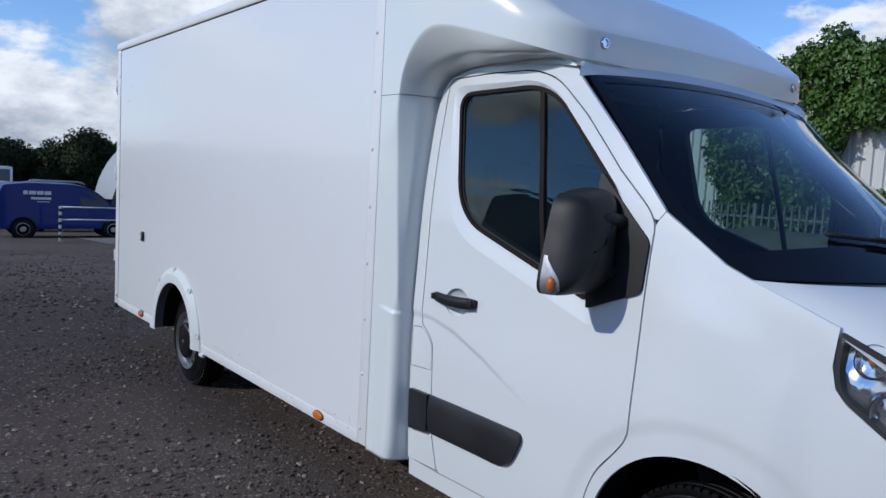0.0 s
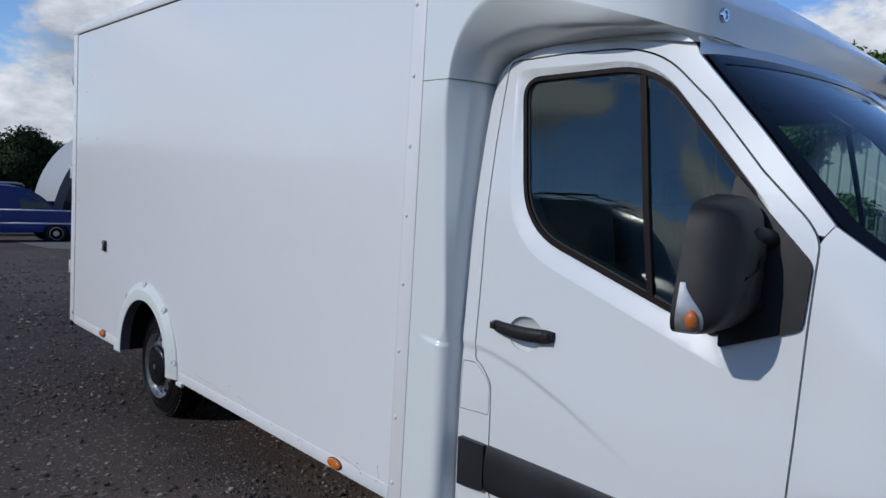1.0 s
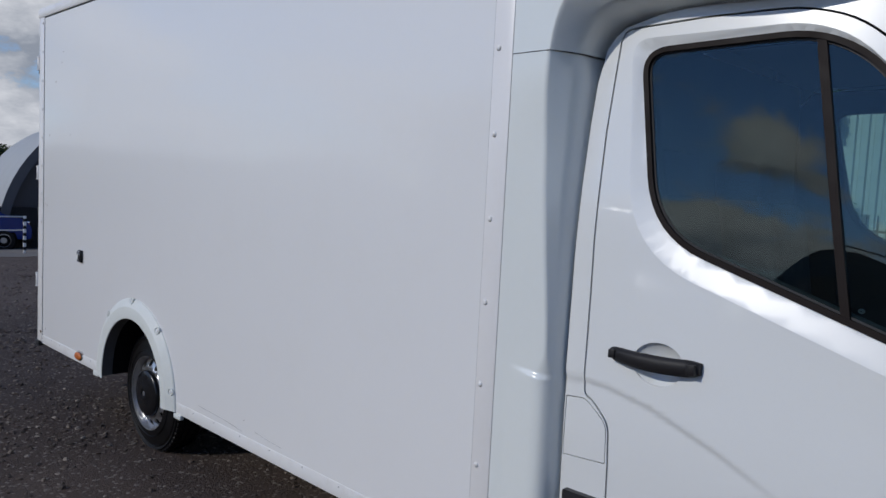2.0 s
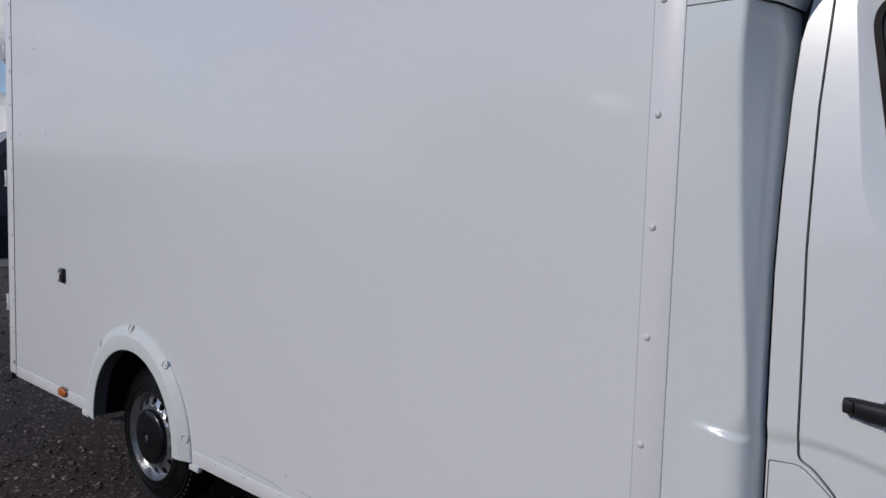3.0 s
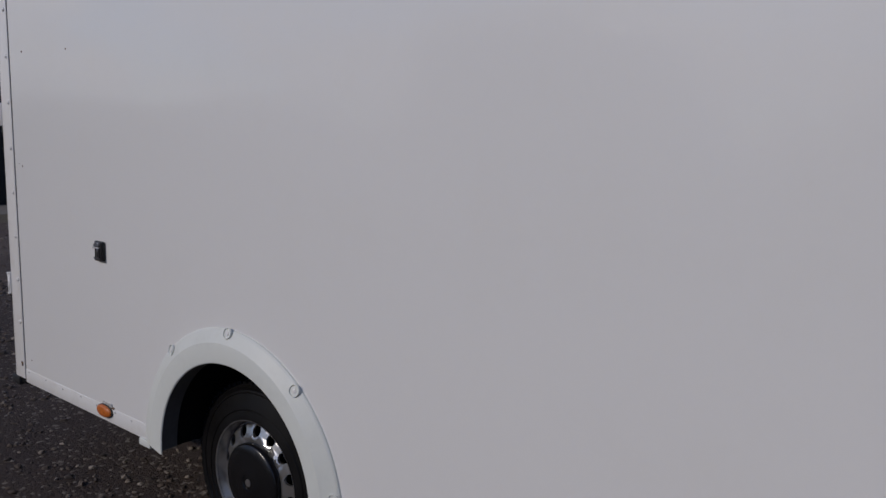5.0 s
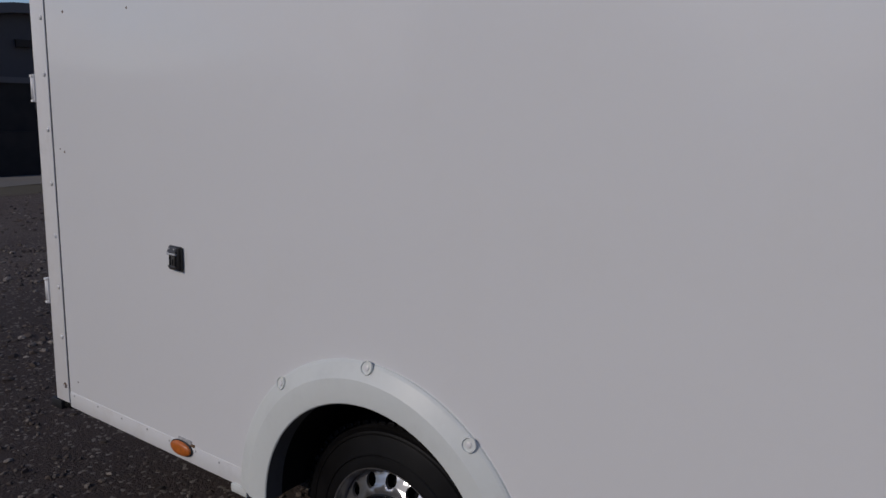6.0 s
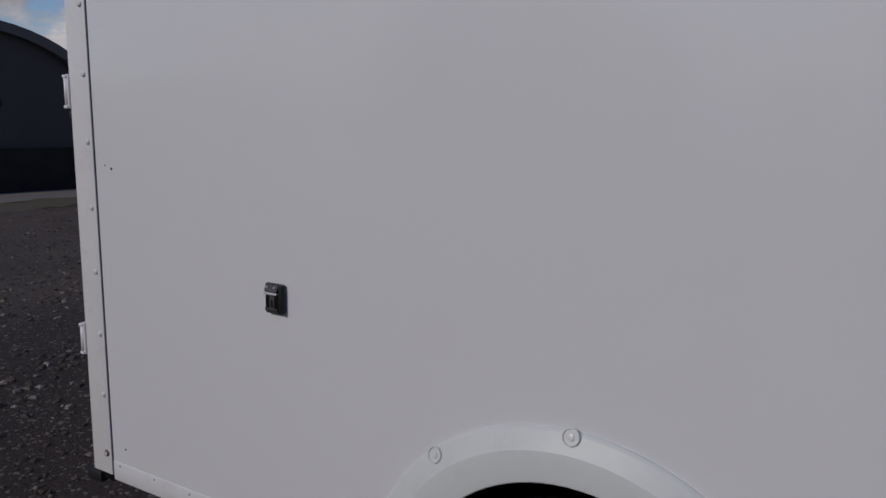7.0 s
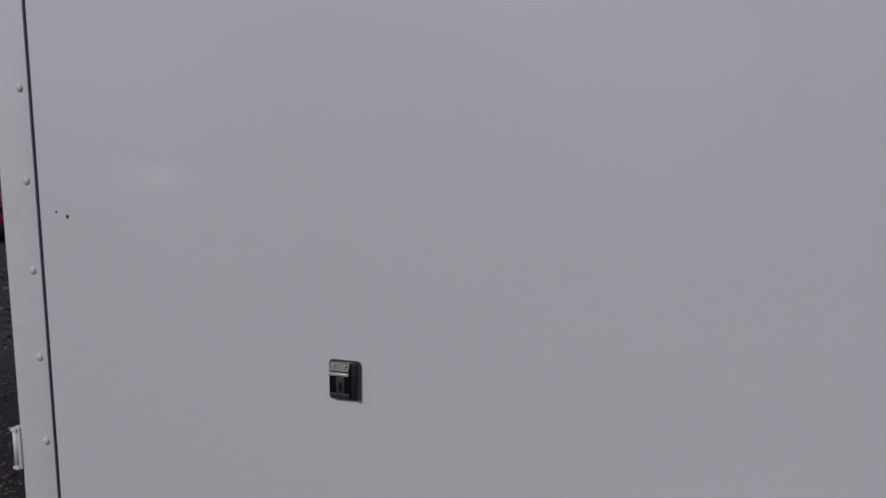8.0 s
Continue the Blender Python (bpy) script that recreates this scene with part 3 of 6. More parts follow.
    def shellf(u, v):
        # a deep rounded housing, open to the rear
        a = 2 * math.pi * u
        ca, sa = math.cos(a), math.sin(a)
        e = 0.32
        cy = math.copysign(abs(ca) ** e, ca)
        cz = math.copysign(abs(sa) ** e, sa)
        d = v ** 0.75
        f = (1 - d ** 3.6) ** 0.40 if v < 1 else 0.0
        wy = 0.131 * (1.0 - 0.24 * (0.5 + 0.5 * cz) * (1 if cy < 0 else 0.2))
        wz = 0.178
        y = -0.002 + cy * wy * f + 0.035 * d + 0.020 * cz * (0.4 + 0.6 * f)
        z = 1.450 + cz * wz * f + 0.02 * cy * (cz > 0)
        ridge = smooth01((cy * f + 0.30) / 0.16) * smooth01((0.34 - cz * f) / 0.16) * smooth01((d - 0.72) / 0.25)
        x = 3.905 + 0.145 * d + 0.012 * ridge
        return (x - 0.10 * (y + 0.022), y, z)
    add_grid(bm, shellf, 72, 26)
    bmesh.ops.remove_doubles(bm, verts=bm.verts[:], dist=3e-4)
    bmesh.ops.recalc_face_normals(bm, faces=bm.faces[:])
    mirror = part("door_mirror", fix(bm), BLACK_PLASTIC, door, "large black plastic door mirror housing", deg=60)
    part("mirror_recess", fix(panel(rounded([(-0.112, 1.300, 0.04), (0.100, 1.300, 0.04), (0.100, 1.590, 0.04), (-0.092, 1.590, 0.05)], 4), [], lambda x, z: 0, 0.01, 0.3)), BLACK_PLASTIC, mirror)
    for ob in mirror.children:
        for v in ob.data.vertices:
            v.co.x = -0.014 + (v.co.x + 0.022) * 0.90 + 0.11 * (v.co.z - 1.45)
            a, b, c = v.co
            if mirror_side:
                b = 2 * CX - b
                v.co = (3.912 + b - 0.10 * (a + 0.022), 2 * CX - a, c)
            else:
                v.co = (3.912 + b - 0.10 * (a + 0.022), a, c)
    bm = bmesh.new()
    add_box(bm, 3.912, 3.918, -0.050, 0.080, 1.425, 1.570, 0.012)
    add_box(bm, 3.912, 3.918, -0.085, 0.065, 1.318, 1.410, 0.012)
    part("mirror_glass", fix(bm), MIRROR, mirror, "two-piece mirror glass")
    # clear and amber indicator let into the outer lower corner
    def lens(s0, s1, off, u0=0.0, u1=1.0):
        bm2 = bmesh.new()
        def f(u, v):
            s, u = lerp(s0, s1, v), lerp(u0, u1, u)
            if s < 0.8:
                a = math.pi + math.asin(lerp(0.22, 0.86, s / 0.8) ** (1 / 0.32))
            else:
                a = radians(lerp(224.5, 240, (s - 0.8) / 0.2))
            w = (0.10 + 0.90 * smooth01(s / 0.72)) * (1 - 0.45 * smooth01((s - 0.80) / 0.25))
            d = lerp(0.03, 0.05 + 0.40 * w, u)
            p = Vector(shellf(a / (2 * math.pi), d))
            out = Vector((0.35, p.y + 0.022, (p.z - 1.462))).normalized()
            bulge = 0.5 + 0.5 * math.sin(math.pi * u) * math.sin(math.pi * min(max(s, 0.02), 0.98))
            return p + out * off * bulge
        add_grid(bm2, f, 8, 14)
        bmesh.ops.recalc_face_normals(bm2, faces=bm2.faces[:])
        if sum(f.normal.x - f.normal.y for f in bm2.faces) < 0:
            bmesh.ops.reverse_faces(bm2, faces=bm2.faces[:])
        return bm2
    probe = lens(0.60, 0.72, 0.006, 0.40, 0.60)
    mid = sum((v.co for v in probe.verts), Vector()) / len(probe.verts)
    probe.free()
    bulb = bmesh.new()
    bmesh.ops.create_icosphere(bulb, subdivisions=2, radius=1.0, matrix=Matrix.Translation(mid) @ Matrix.Diagonal((0.017, 0.013, 0.026, 1)))
    part("indicator_bulb", fix(bulb), AMBER_WORN, mirror, "amber indicator bulb")
    part("indicator_reflector", fix(lens(0.02, 0.98, 0.005)), INDICATOR_SILVER, mirror)
    part("indicator_lens", fix(lens(0.0, 1.0, 0.012)), CLEAR_LENS, mirror, "clear indicator lens")
    # two arms
    bm = bmesh.new()
    add_tube(bm, [(4.005, 0.03, 1.535), (4.02, 0.085, 1.535), (4.03, 0.155, 1.520)], [0.030, 0.026, 0.030], 12)
    part("mirror_arm", fix(bm), BLACK_PLASTIC, mirror)
    bm = bmesh.new()
    add_tube(bm, [(3.99, 0.03, 1.36), (4.01, 0.08, 1.355), (4.02, 0.14, 1.345)], [0.030, 0.026, 0.030], 12)
    part("mirror_arm", fix(bm), BLACK_PLASTIC, mirror)


door_parts(doors[0], False)
door_parts(doors[1], True)

# body frame behind and over the doors
gap_line = inset(DOOR, -0.003)
k0 = min(range(len(gap_line)), key=lambda i: (gap_line[i][0] - 4.154) ** 2 + (gap_line[i][1] - 1.545) ** 2)
k1 = min(range(len(gap_line)), key=lambda i: (gap_line[i][0] - 3.135) ** 2 + (gap_line[i][1] - 0.352) ** 2)
walk_back, i = [], k0
while i != k1:
    walk_back.append(gap_line[i])
    i = (i - 1) % len(gap_line)
FRAME = [(2.936, 0.352), (2.936, 0.80), (2.930, 1.00), (2.921, 1.20), (2.914, 1.40), (2.914, 1.60), (2.916, 1.80), (2.922, 1.93), (2.940, 2.030), (2.965, 2.066), (2.995, 2.090), (3.10, 2.116), (3.30, 2.134), (3.58, 2.139),
         (3.66, 2.126), (3.722, 2.086), (3.746, 2.045), (3.957, 1.822), (4.179, 1.574), (4.159, 1.544)] + walk_back + [gap_line[k1]]
both(shell(FRAME, [FLAP], step=0.026), "cab_frame", PAINT, van, "white cab pillar and door surround")
both(shell(inset(FLAP, 0.003), step=0.05), "filler_flap", PAINT, van, "closed white filler flap")
# black sheet behind the skins, giving the door and flap gaps their shade
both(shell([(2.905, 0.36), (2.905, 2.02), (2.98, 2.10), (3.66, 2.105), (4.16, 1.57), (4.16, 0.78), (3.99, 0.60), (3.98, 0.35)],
           [inset(WINDOW, 0.02)], off=0.035, thick=0.03, step=0.3, fn=cab_side), "door_shut_face", GAP, van, "black backing sheet that darkens the door and flap gaps")
both(shell(rounded([(2.958, 0.686, 0.006), (3.092, 0.688, 0.006), (3.092, 0.516, 0.006), (2.960, 0.503, 0.006)], 3), off=-0.020, thick=0.022, fn=cab_side), "rubbing_strip", STRIP_PLASTIC, van, "dark grey plastic rubbing strip")
both(shell([(2.94, 0.27), (2.94, 0.349), (3.15, 0.344), (3.98, 0.357), (3.98, 0.27)], step=0.2, off=0.004), "cab_sill", PAINT, van)

# front wings
WING = [(4.160, 1.540), (4.181, 1.571), (4.313, 1.487), (4.405, 1.424), (4.478, 1.392), (4.520, 1.374), (4.640, 1.329), (4.742, 1.287),
        (4.737, 1.18), (4.752, 1.118), (4.784, 1.080), (4.90, 0.998), (5.02, 0.92), (5.00, 0.72), (4.90, 0.60)] + \
       [p for p in ARCH_F if p[1] > 0.50] + [(4.02, 0.50), (3.99, 0.50)] + \
       [p for p in gap_line if p[0] > 3.985 and 0.53 < p[1] < 1.535 and (p[0] > 4.1 or p[1] < 0.8)][::-1]
wings = both(shell(WING, step=0.022), "front_wing", PAINT, van, "white front wing over the wheel")


# bonnet, windscreen and nose
def screen_edge(v):
    keys = [(0.0, (4.487, 0.205, 1.389)), (0.10, (4.414, 0.188, 1.418)), (0.22, (4.313, 0.182, 1.483)), (0.36, (4.184, 0.185, 1.572)), (0.68, (3.965, 0.205, 1.822)), (1.0, (3.737, 0.243, 2.055))]
    for (a, p), (b, q) in zip(keys, keys[1:]):
        if v <= b:
            return Vector(p).lerp(Vector(q), (v - a) / (b - a))
    return Vector(keys[-1][1])


def screen(u, v, off=0.0):
    e = screen_edge(v)
    c = Vector((lerp(4.78, 3.775, v), CX, lerp(1.392, 2.092, v)))
    s = 1 - (2 * u - 1) ** 2
    k = s ** 0.85
    return Vector((lerp(e.x, c.x, k) + off * 0.7, lerp(e.y, 2 * CX - e.y, u), lerp(e.z, c.z, k) + off * 0.7))


bm = bmesh.new()
add_grid(bm, lambda u, v: screen(u, v), 40, 24)
bmesh.ops.recalc_face_normals(bm, faces=bm.faces[:])
if sum(f.normal.x for f in bm.faces) < 0:
    bmesh.ops.reverse_faces(bm, faces=bm.faces[:])
windscreen = part("windscreen", bm, SCREEN_GLASS, van, "raked windscreen glass")


def frit_strip(u0, u1, v0, v1, nu, nv):
    b = bmesh.new()
    add_grid(b, lambda u, v: screen(lerp(u0, u1, u), lerp(v0, v1, v), 0.002), nu, nv)
    add_grid(b, lambda u, v: screen(lerp(u0, u1, u), lerp(v0, v1, v), -0.006), nu, nv)
    bmesh.ops.recalc_face_normals(b, faces=b.faces[:])
    return b


part("screen_border", frit_strip(0, 0.022, 0, 1, 2, 24), FRIT, windscreen, "black windscreen border")
part("screen_border", frit_strip(0.978, 1, 0, 1, 2, 24), FRIT, windscreen)
part("screen_border", frit_strip(0.022, 0.978, 0.955, 1, 36, 2), FRIT, windscreen)
part("screen_border", frit_strip(0.022, 0.978, 0, 0.16, 36, 4), FRIT, windscreen)


def bonnet_at(u, v):
    s = 1 - (2 * u - 1) ** 2
    k = s ** 0.7
    ze = 1.388 - (0.16 + 0.05 * v) * v
    ye = cab_side(lerp(4.487, 4.88, v), ze) + 0.004
    y = lerp(ye, 2 * CX - ye, u)
    rear = lerp(4.487, 4.80, k)
    front = lerp(4.88, 5.20, k)
    x = lerp(rear, front, v)
    z = lerp(1.388, 1.383, k) - (0.13 + 0.05 * v) * v - 0.03 * (1 - k) * v + 0.035 * k * math.sin(math.pi * v * 0.8)
    return Vector((x, y, z))


bm = bmesh.new()
add_grid(bm, bonnet_at, 36, 14)
bmesh.ops.recalc_face_normals(bm, faces=bm.faces[:])
if sum(f.normal.z for f in bm.faces) < 0:
    bmesh.ops.reverse_faces(bm, faces=bm.faces[:])
part("bonnet", bm, PAINT, van, "short sloping white bonnet")


def nose_at(u, v):
    s = 1 - (2 * u - 1) ** 2
    k = s ** 0.55
    y0 = lerp(0.34, 0.16, v)
    return Vector((lerp(4.87, 5.195, k) + 0.10 * math.sin(math.pi * v * 0.55) * (0.3 + 0.7 * k), lerp(y0, 2 * CX - y0, u), lerp(1.20, 0.36, v)))


bm = bmesh.new()
add_grid(bm, nose_at, 36, 12)
bmesh.ops.recalc_face_normals(bm, faces=bm.faces[:])
if sum(f.normal.x for f in bm.faces) < 0:
    bmesh.ops.reverse_faces(bm, faces=bm.faces[:])
part("front_bumper", bm, STRIP_PLASTIC, van, "dark plastic front bumper and grille")

LAMP = rounded([(4.745, 1.279, 0.01), (4.738, 1.18, 0.06), (4.752, 1.112, 0.05), (4.788, 1.078, 0.02), (4.90, 0.996), (5.01, 0.925, 0.02), (5.03, 1.05, 0.03), (4.93, 1.19, 0.03)], 4)


def lamp_parts(mirror_side):
    fix = flip if mirror_side else (lambda b: b)
    base = part("headlamp", fix(panel(inset(LAMP, 0.001), [inset(LAMP, 0.014)], lambda x, z: cab_side(x, z) + 0.002, 0.05, 0.2)), GAP, van, "large clear headlamp with a dark rim")
    part("lamp_reflector", fix(panel(inset(LAMP, 0.006), [], lambda x, z: cab_side(x, z) + 0.038 + 0.012 * math.sin(x * 34 + z * 10) * math.sin(z * 30 - x * 8), 0.004, 0.012)), LAMP_SILVER, base, "chrome headlamp reflector")
    for cx, cz, r, mt in ((4.822, 1.205, 0.046, AMBER_WORN), (4.885, 1.075, 0.058, CLEAR_LENS), (4.945, 1.120, 0.042, CLEAR_LENS)):
        m = pose(cx, cab_side(cx, cz) + 0.030, cz, 90, 0, 32)
        bowl = part("lamp_bowl", fix(lathe([(r + 0.004, 0.002), (r + 0.002, 0.006), (r, 0.004), (r * 0.86, -0.012), (r * 0.6, -0.026), (r * 0.3, -0.034), (0, -0.036)], 28, m)), CHROME, base, "round chrome reflector bowl")
        part("lamp_bulb", fix(lathe([(0, 0.010), (r * 0.16, 0.006), (r * 0.24, -0.008), (r * 0.20, -0.034)], 16, m)), mt, bowl)
    part("lamp_lens", fix(panel(inset(LAMP, 0.0135), [], lambda x, z: cab_side(x, z) + 0.001, 0.003, 0.06)), CLEAR_LENS, base, "clear plastic headlamp lens")


lamp_parts(False)
lamp_parts(True)

# wipers
for y0, y1 in ((0.58, 1.22), (1.26, 1.84)):
    bm = bmesh.new()
    pts = []
    for i in range(9):
        y = lerp(y0, y1, i / 8)
        p = screen((y - 0.22) / (2 * CX - 0.44), lerp(0.07, 0.20, 1 - i / 8), 0.018)
        pts.append(p)
    add_tube(bm, pts, 0.008, 6)
    add_tube(bm, [p + Vector((0.012, 0, 0.006)) for p in pts[2:7]], 0.006, 6)
    add_tube(bm, [pts[4] + Vector((0.01, 0, 0)), pts[-1] + Vector((0.03, 0.05, 0.0))], 0.009, 6)
    part("wiper", bm, BLACK_PLASTIC, van, "black windscreen wiper")

# cab interior
bm = bmesh.new()
def dash(u, v):
    y = lerp(0.24, 2 * CX - 0.24, u)
    prof = [(4.66, 1.345), (4.45, 1.345), (4.28, 1.325), (4.20, 1.27), (4.16, 1.15), (4.22, 0.95), (4.40, 0.60)]
    bow = (1 - (2 * u - 1) ** 2) ** 0.85
    prof[0], prof[1] = (4.40 + 0.24 * bow, 1.335), (4.34 + 0.12 * bow, 1.345)
    k = v * 6
    i = min(int(k), 5)
    a, b = prof[i], prof[i + 1]
    hood = 0.055 * math.exp(-((y - 0.60) / 0.20) ** 2) * (1 if 1 <= i <= 3 else 0.2)
    return (lerp(a[0], b[0], k - i), y, lerp(a[1], b[1], k - i) + hood)
add_grid(bm, dash, 40, 24)
bmesh.ops.recalc_face_normals(bm, faces=bm.faces[:])
part("dashboard", bm, DASH, van, "dark grey plastic dashboard")
wheel_m = pose(4.05, 0.60, 1.20, 0, -52, 0)
bm = lathe([(0.185 + 0.016 * math.cos(a), 0.016 * math.sin(a)) for a in [2 * math.pi * k / 10 for k in range(10)]], 36, None, closed=True)
add_box(bm, -0.18, 0.18, -0.02, 0.02, -0.03, -0.01, 0.005)
add_lathe(bm, [(0, 0.0), (0.06, -0.005), (0.07, -0.03), (0.03, -0.12), (0, -0.12)], 20)
bmesh.ops.transform(bm, matrix=wheel_m, verts=bm.verts[:])
part("steering_wheel", bm, BLACK_PLASTIC, van, "black steering wheel")
for yc, w in ((0.60, 0.46), (1.12, 0.38), (1.50, 0.38)):
    bm = bmesh.new()
    add_box(bm, -0.07, 0.07, -w / 2, w / 2, 0.0, 0.66, 0.05, 3, pose(3.08, yc, 0.94, 0, -9, 0))
    add_box(bm, 3.10, 3.62, yc - w / 2, yc + w / 2, 0.86, 1.0, 0.05, 3)
    seat = part("cab_seat", bm, CLOTH, van, "dark cloth cab seat")
    part("headrest", add_box(bmesh.new(), -0.05, 0.05, -0.13, 0.13, 0.66, 0.82, 0.04, 3, pose(3.08, yc, 0.94, 0, -9, 0)), CLOTH, seat)
part("cab_bulkhead", box(2.90, 2.935, 0.27, 2 * CX - 0.27, 0.34, 2.12, 0.004), DASH, van, "dark cab bulkhead")
part("cab_floor", box(2.93, 4.75, 0.13, 2 * CX - 0.13, 0.40, 0.46, 0.004), SHADOW_BLACK, van)
bm = bmesh.new()
add_grid(bm, lambda u, v: Vector((lerp(2.90, 3.73, u), lerp(0.185, 2 * CX - 0.185, v), 2.128 + 0.05 * (1 - (2 * v - 1) ** 4) - 0.045 * u ** 3)), 8, 20)
part("cab_roof", bm, PAINT, van)

# ---- aerodynamic front of the box ----
def along(path, t):
    """The point at the fraction t of a path's length."""
    lens = [0.0]
    for a, b in zip(path, path[1:]):
        lens.append(lens[-1] + (Vector(b) - Vector(a)).length)
    s = t * lens[-1]
    for i in range(len(path) - 1):
        if s <= lens[i + 1] + 1e-9:
            k = (s - lens[i]) / max(lens[i + 1] - lens[i], 1e-9)
            return Vector(path[i]).lerp(Vector(path[i + 1]), k)
    return Vector(path[-1])


A_KEYS = [(2.856, 2.008), (2.864, 2.07), (2.882, 2.125), (2.911, 2.180), (2.945, 2.220), (2.98, 2.250), (3.02, 2.272), (3.06, 2.283), (3.13, 2.283), (3.21, 2.268), (3.37, 2.224), (3.51, 2.182), (3.62, 2.148), (3.70, 2.121), (3.738, 2.113)]
T_KEYS = [(2.70, 2.690), (2.90, 2.684), (3.0, 2.664), (3.12, 2.618), (3.25, 2.556), (3.40, 2.462), (3.52, 2.382), (3.62, 2.312), (3.68, 2.270), (3.715, 2.248), (3.738, 2.225)]
Y_KEYS = [(2.90, 0.0), (3.10, 0.004), (3.30, 0.018), (3.50, 0.052), (3.60, 0.090), (3.65, 0.122), (3.69, 0.166), (3.715, 0.208), (3.730, 0.245), (3.738, 0.285)]
R_KEYS = [(2.70, 0.06), (2.95, 0.09), (3.3, 0.15), (3.6, 0.09), (3.70, 0.04), (3.738, 0.018)]



def soften(keys, count=90, passes=4):
    """The same run of keys with its corners rounded."""
    path = [along(keys, i / (count - 1)) for i in range(count)]
    for _ in range(passes):
        path = [path[0]] + [(path[i - 1] + path[i] * 2 + path[i + 1]) / 4 for i in range(1, count - 1)] + [path[-1]]
    return [(q.x, q.y) for q in path]


A_KEYS, T_KEYS, Y_KEYS = soften(A_KEYS), soften(T_KEYS), soften(Y_KEYS)


def fairing_section(x):
    za, zt, ys, r = curve_at(x, A_KEYS), curve_at(x, T_KEYS), curve_at(x, Y_KEYS), curve_at(x, R_KEYS)
    za = za if x > 2.856 else 2.008
    r = min(r, (zt - za) * 0.8)
    half = []
    for i in range(7):
        z = lerp(za, zt - r, i / 6)
        half.append((ys + 0.02 * smooth01((z - 2.2) / 0.5) * smooth01((x - 2.75) / 0.4), z))
    y_top = half[-1][0]
    for i in range(1, 7):
        a = radians(15 * i)
        half.append((y_top + r * (1 - math.cos(a)), zt - r + r * math.sin(a)))
    y1 = half[-1][0]
    for i in range(1, 8):
        t = i / 7
        half.append((lerp(y1, CX, t), zt + 0.022 * math.sin(t * math.pi / 2) * smooth01((3.9 - x) / 0.9 + 0.3)))
    return [(x, y, z) for y, z in half] + [(x, 2 * CX - y, z) for y, z in half[-2::-1]]


stations = list(np.linspace(2.718, 2.856, 4)) + [2.860, 2.864, 2.872, 2.882, 2.895, 2.911, 2.928, 2.945, 2.962, 2.98, 3.0, 3.03] + list(np.linspace(3.06, 3.60, 12)) + [3.63, 3.65, 3.67, 3.69, 3.703, 3.715, 3.724, 3.730, 3.735, 3.738]
bm = bmesh.new()
secs = [[bm.verts.new(p) for p in fairing_section(float(x))] for x in stations]
for a, b in zip(secs, secs[1:]):
    for k in range(len(a) - 1):
        bm.faces.new((a[k], a[k + 1], b[k + 1], b[k]))
cap = bm.faces.new(secs[-1])
bmesh.ops.recalc_face_normals(bm, faces=bm.faces[:])
if cap.normal.x < 0:
    bmesh.ops.reverse_faces(bm, faces=bm.faces[:])
fairing = part("roof_fairing", bm, MOULD, van, "white moulded fairing sloping down over the cab", deg=28)

COVE_IN = [(2.915, 2.008), (2.920, 2.030), (2.940, 2.062), (2.975, 2.094), (3.05, 2.113), (3.26, 2.124), (3.50, 2.128), (3.64, 2.124), (3.72, 2.09)]


def cove(outer, inner, y_in, n, prof=((0.0, 0.0), (0.07, 0.015), (0.14, 0.06), (0.20, 0.12), (0.42, 0.42), (0.60, 0.66), (0.70, 0.76), (0.80, 0.90), (1.0, 1.05))):
    """The turned-in face between the box's front edge and the cab."""
    b = bmesh.new()
    def f(u, v):
        o, q = along(outer, u), along(inner, u)
        k = v * (len(prof) - 1)
        i = min(int(k), len(prof) - 2)
        pa, pb = prof[i], prof[i + 1]
        a, c = lerp(pa[0], pb[0], k - i), lerp(pa[1], pb[1], k - i)
        c *= 1 - 0.75 * smooth01((u - 0.22) / 0.45) * (1 - a ** 5)
        return (lerp(o[0], q[0], a), lerp(o[1], y_in(u), c), lerp(o[2], q[1], a))
    add_grid(b, f, n, len(prof) - 1)
    bmesh.ops.recalc_face_normals(b, faces=b.faces[:])
    if sum(f.normal.x - f.normal.z for f in b.faces) < 0:
        bmesh.ops.reverse_faces(b, faces=b.faces[:])
    return b


edge_up = [(float(x), curve_at(x, Y_KEYS), curve_at(x, A_KEYS)) for x in stations if x >= 2.856]
COVE_IN = soften(COVE_IN)
both(lambda: cove(edge_up, COVE_IN, lambda u: 0.205, 90, ((0.0, 0.0), (0.03, 0.003), (0.07, 0.018), (0.13, 0.050), (0.38, 0.210), (0.63, 0.370), (0.70, 0.425), (0.76, 0.52), (0.88, 0.78), (1.0, 1.05))), "fairing_cove", MOULD, van, "white moulded cove under the fairing")

FOLD_X = [(0.33, 2.880), (0.36, 2.899), (0.40, 2.909), (0.46, 2.914), (0.90, 2.914), (1.0, 2.910), (1.2, 2.898), (1.4, 2.878), (1.6, 2.860), (1.8, 2.851), (1.92, 2.850), (2.005, 2.856)]
EDGE_X = [(0.33, 2.938), (0.80, 2.938), (1.0, 2.932), (1.2, 2.923), (1.4, 2.916), (1.6, 2.916), (1.8, 2.918), (1.93, 2.924), (2.005, 2.918)]


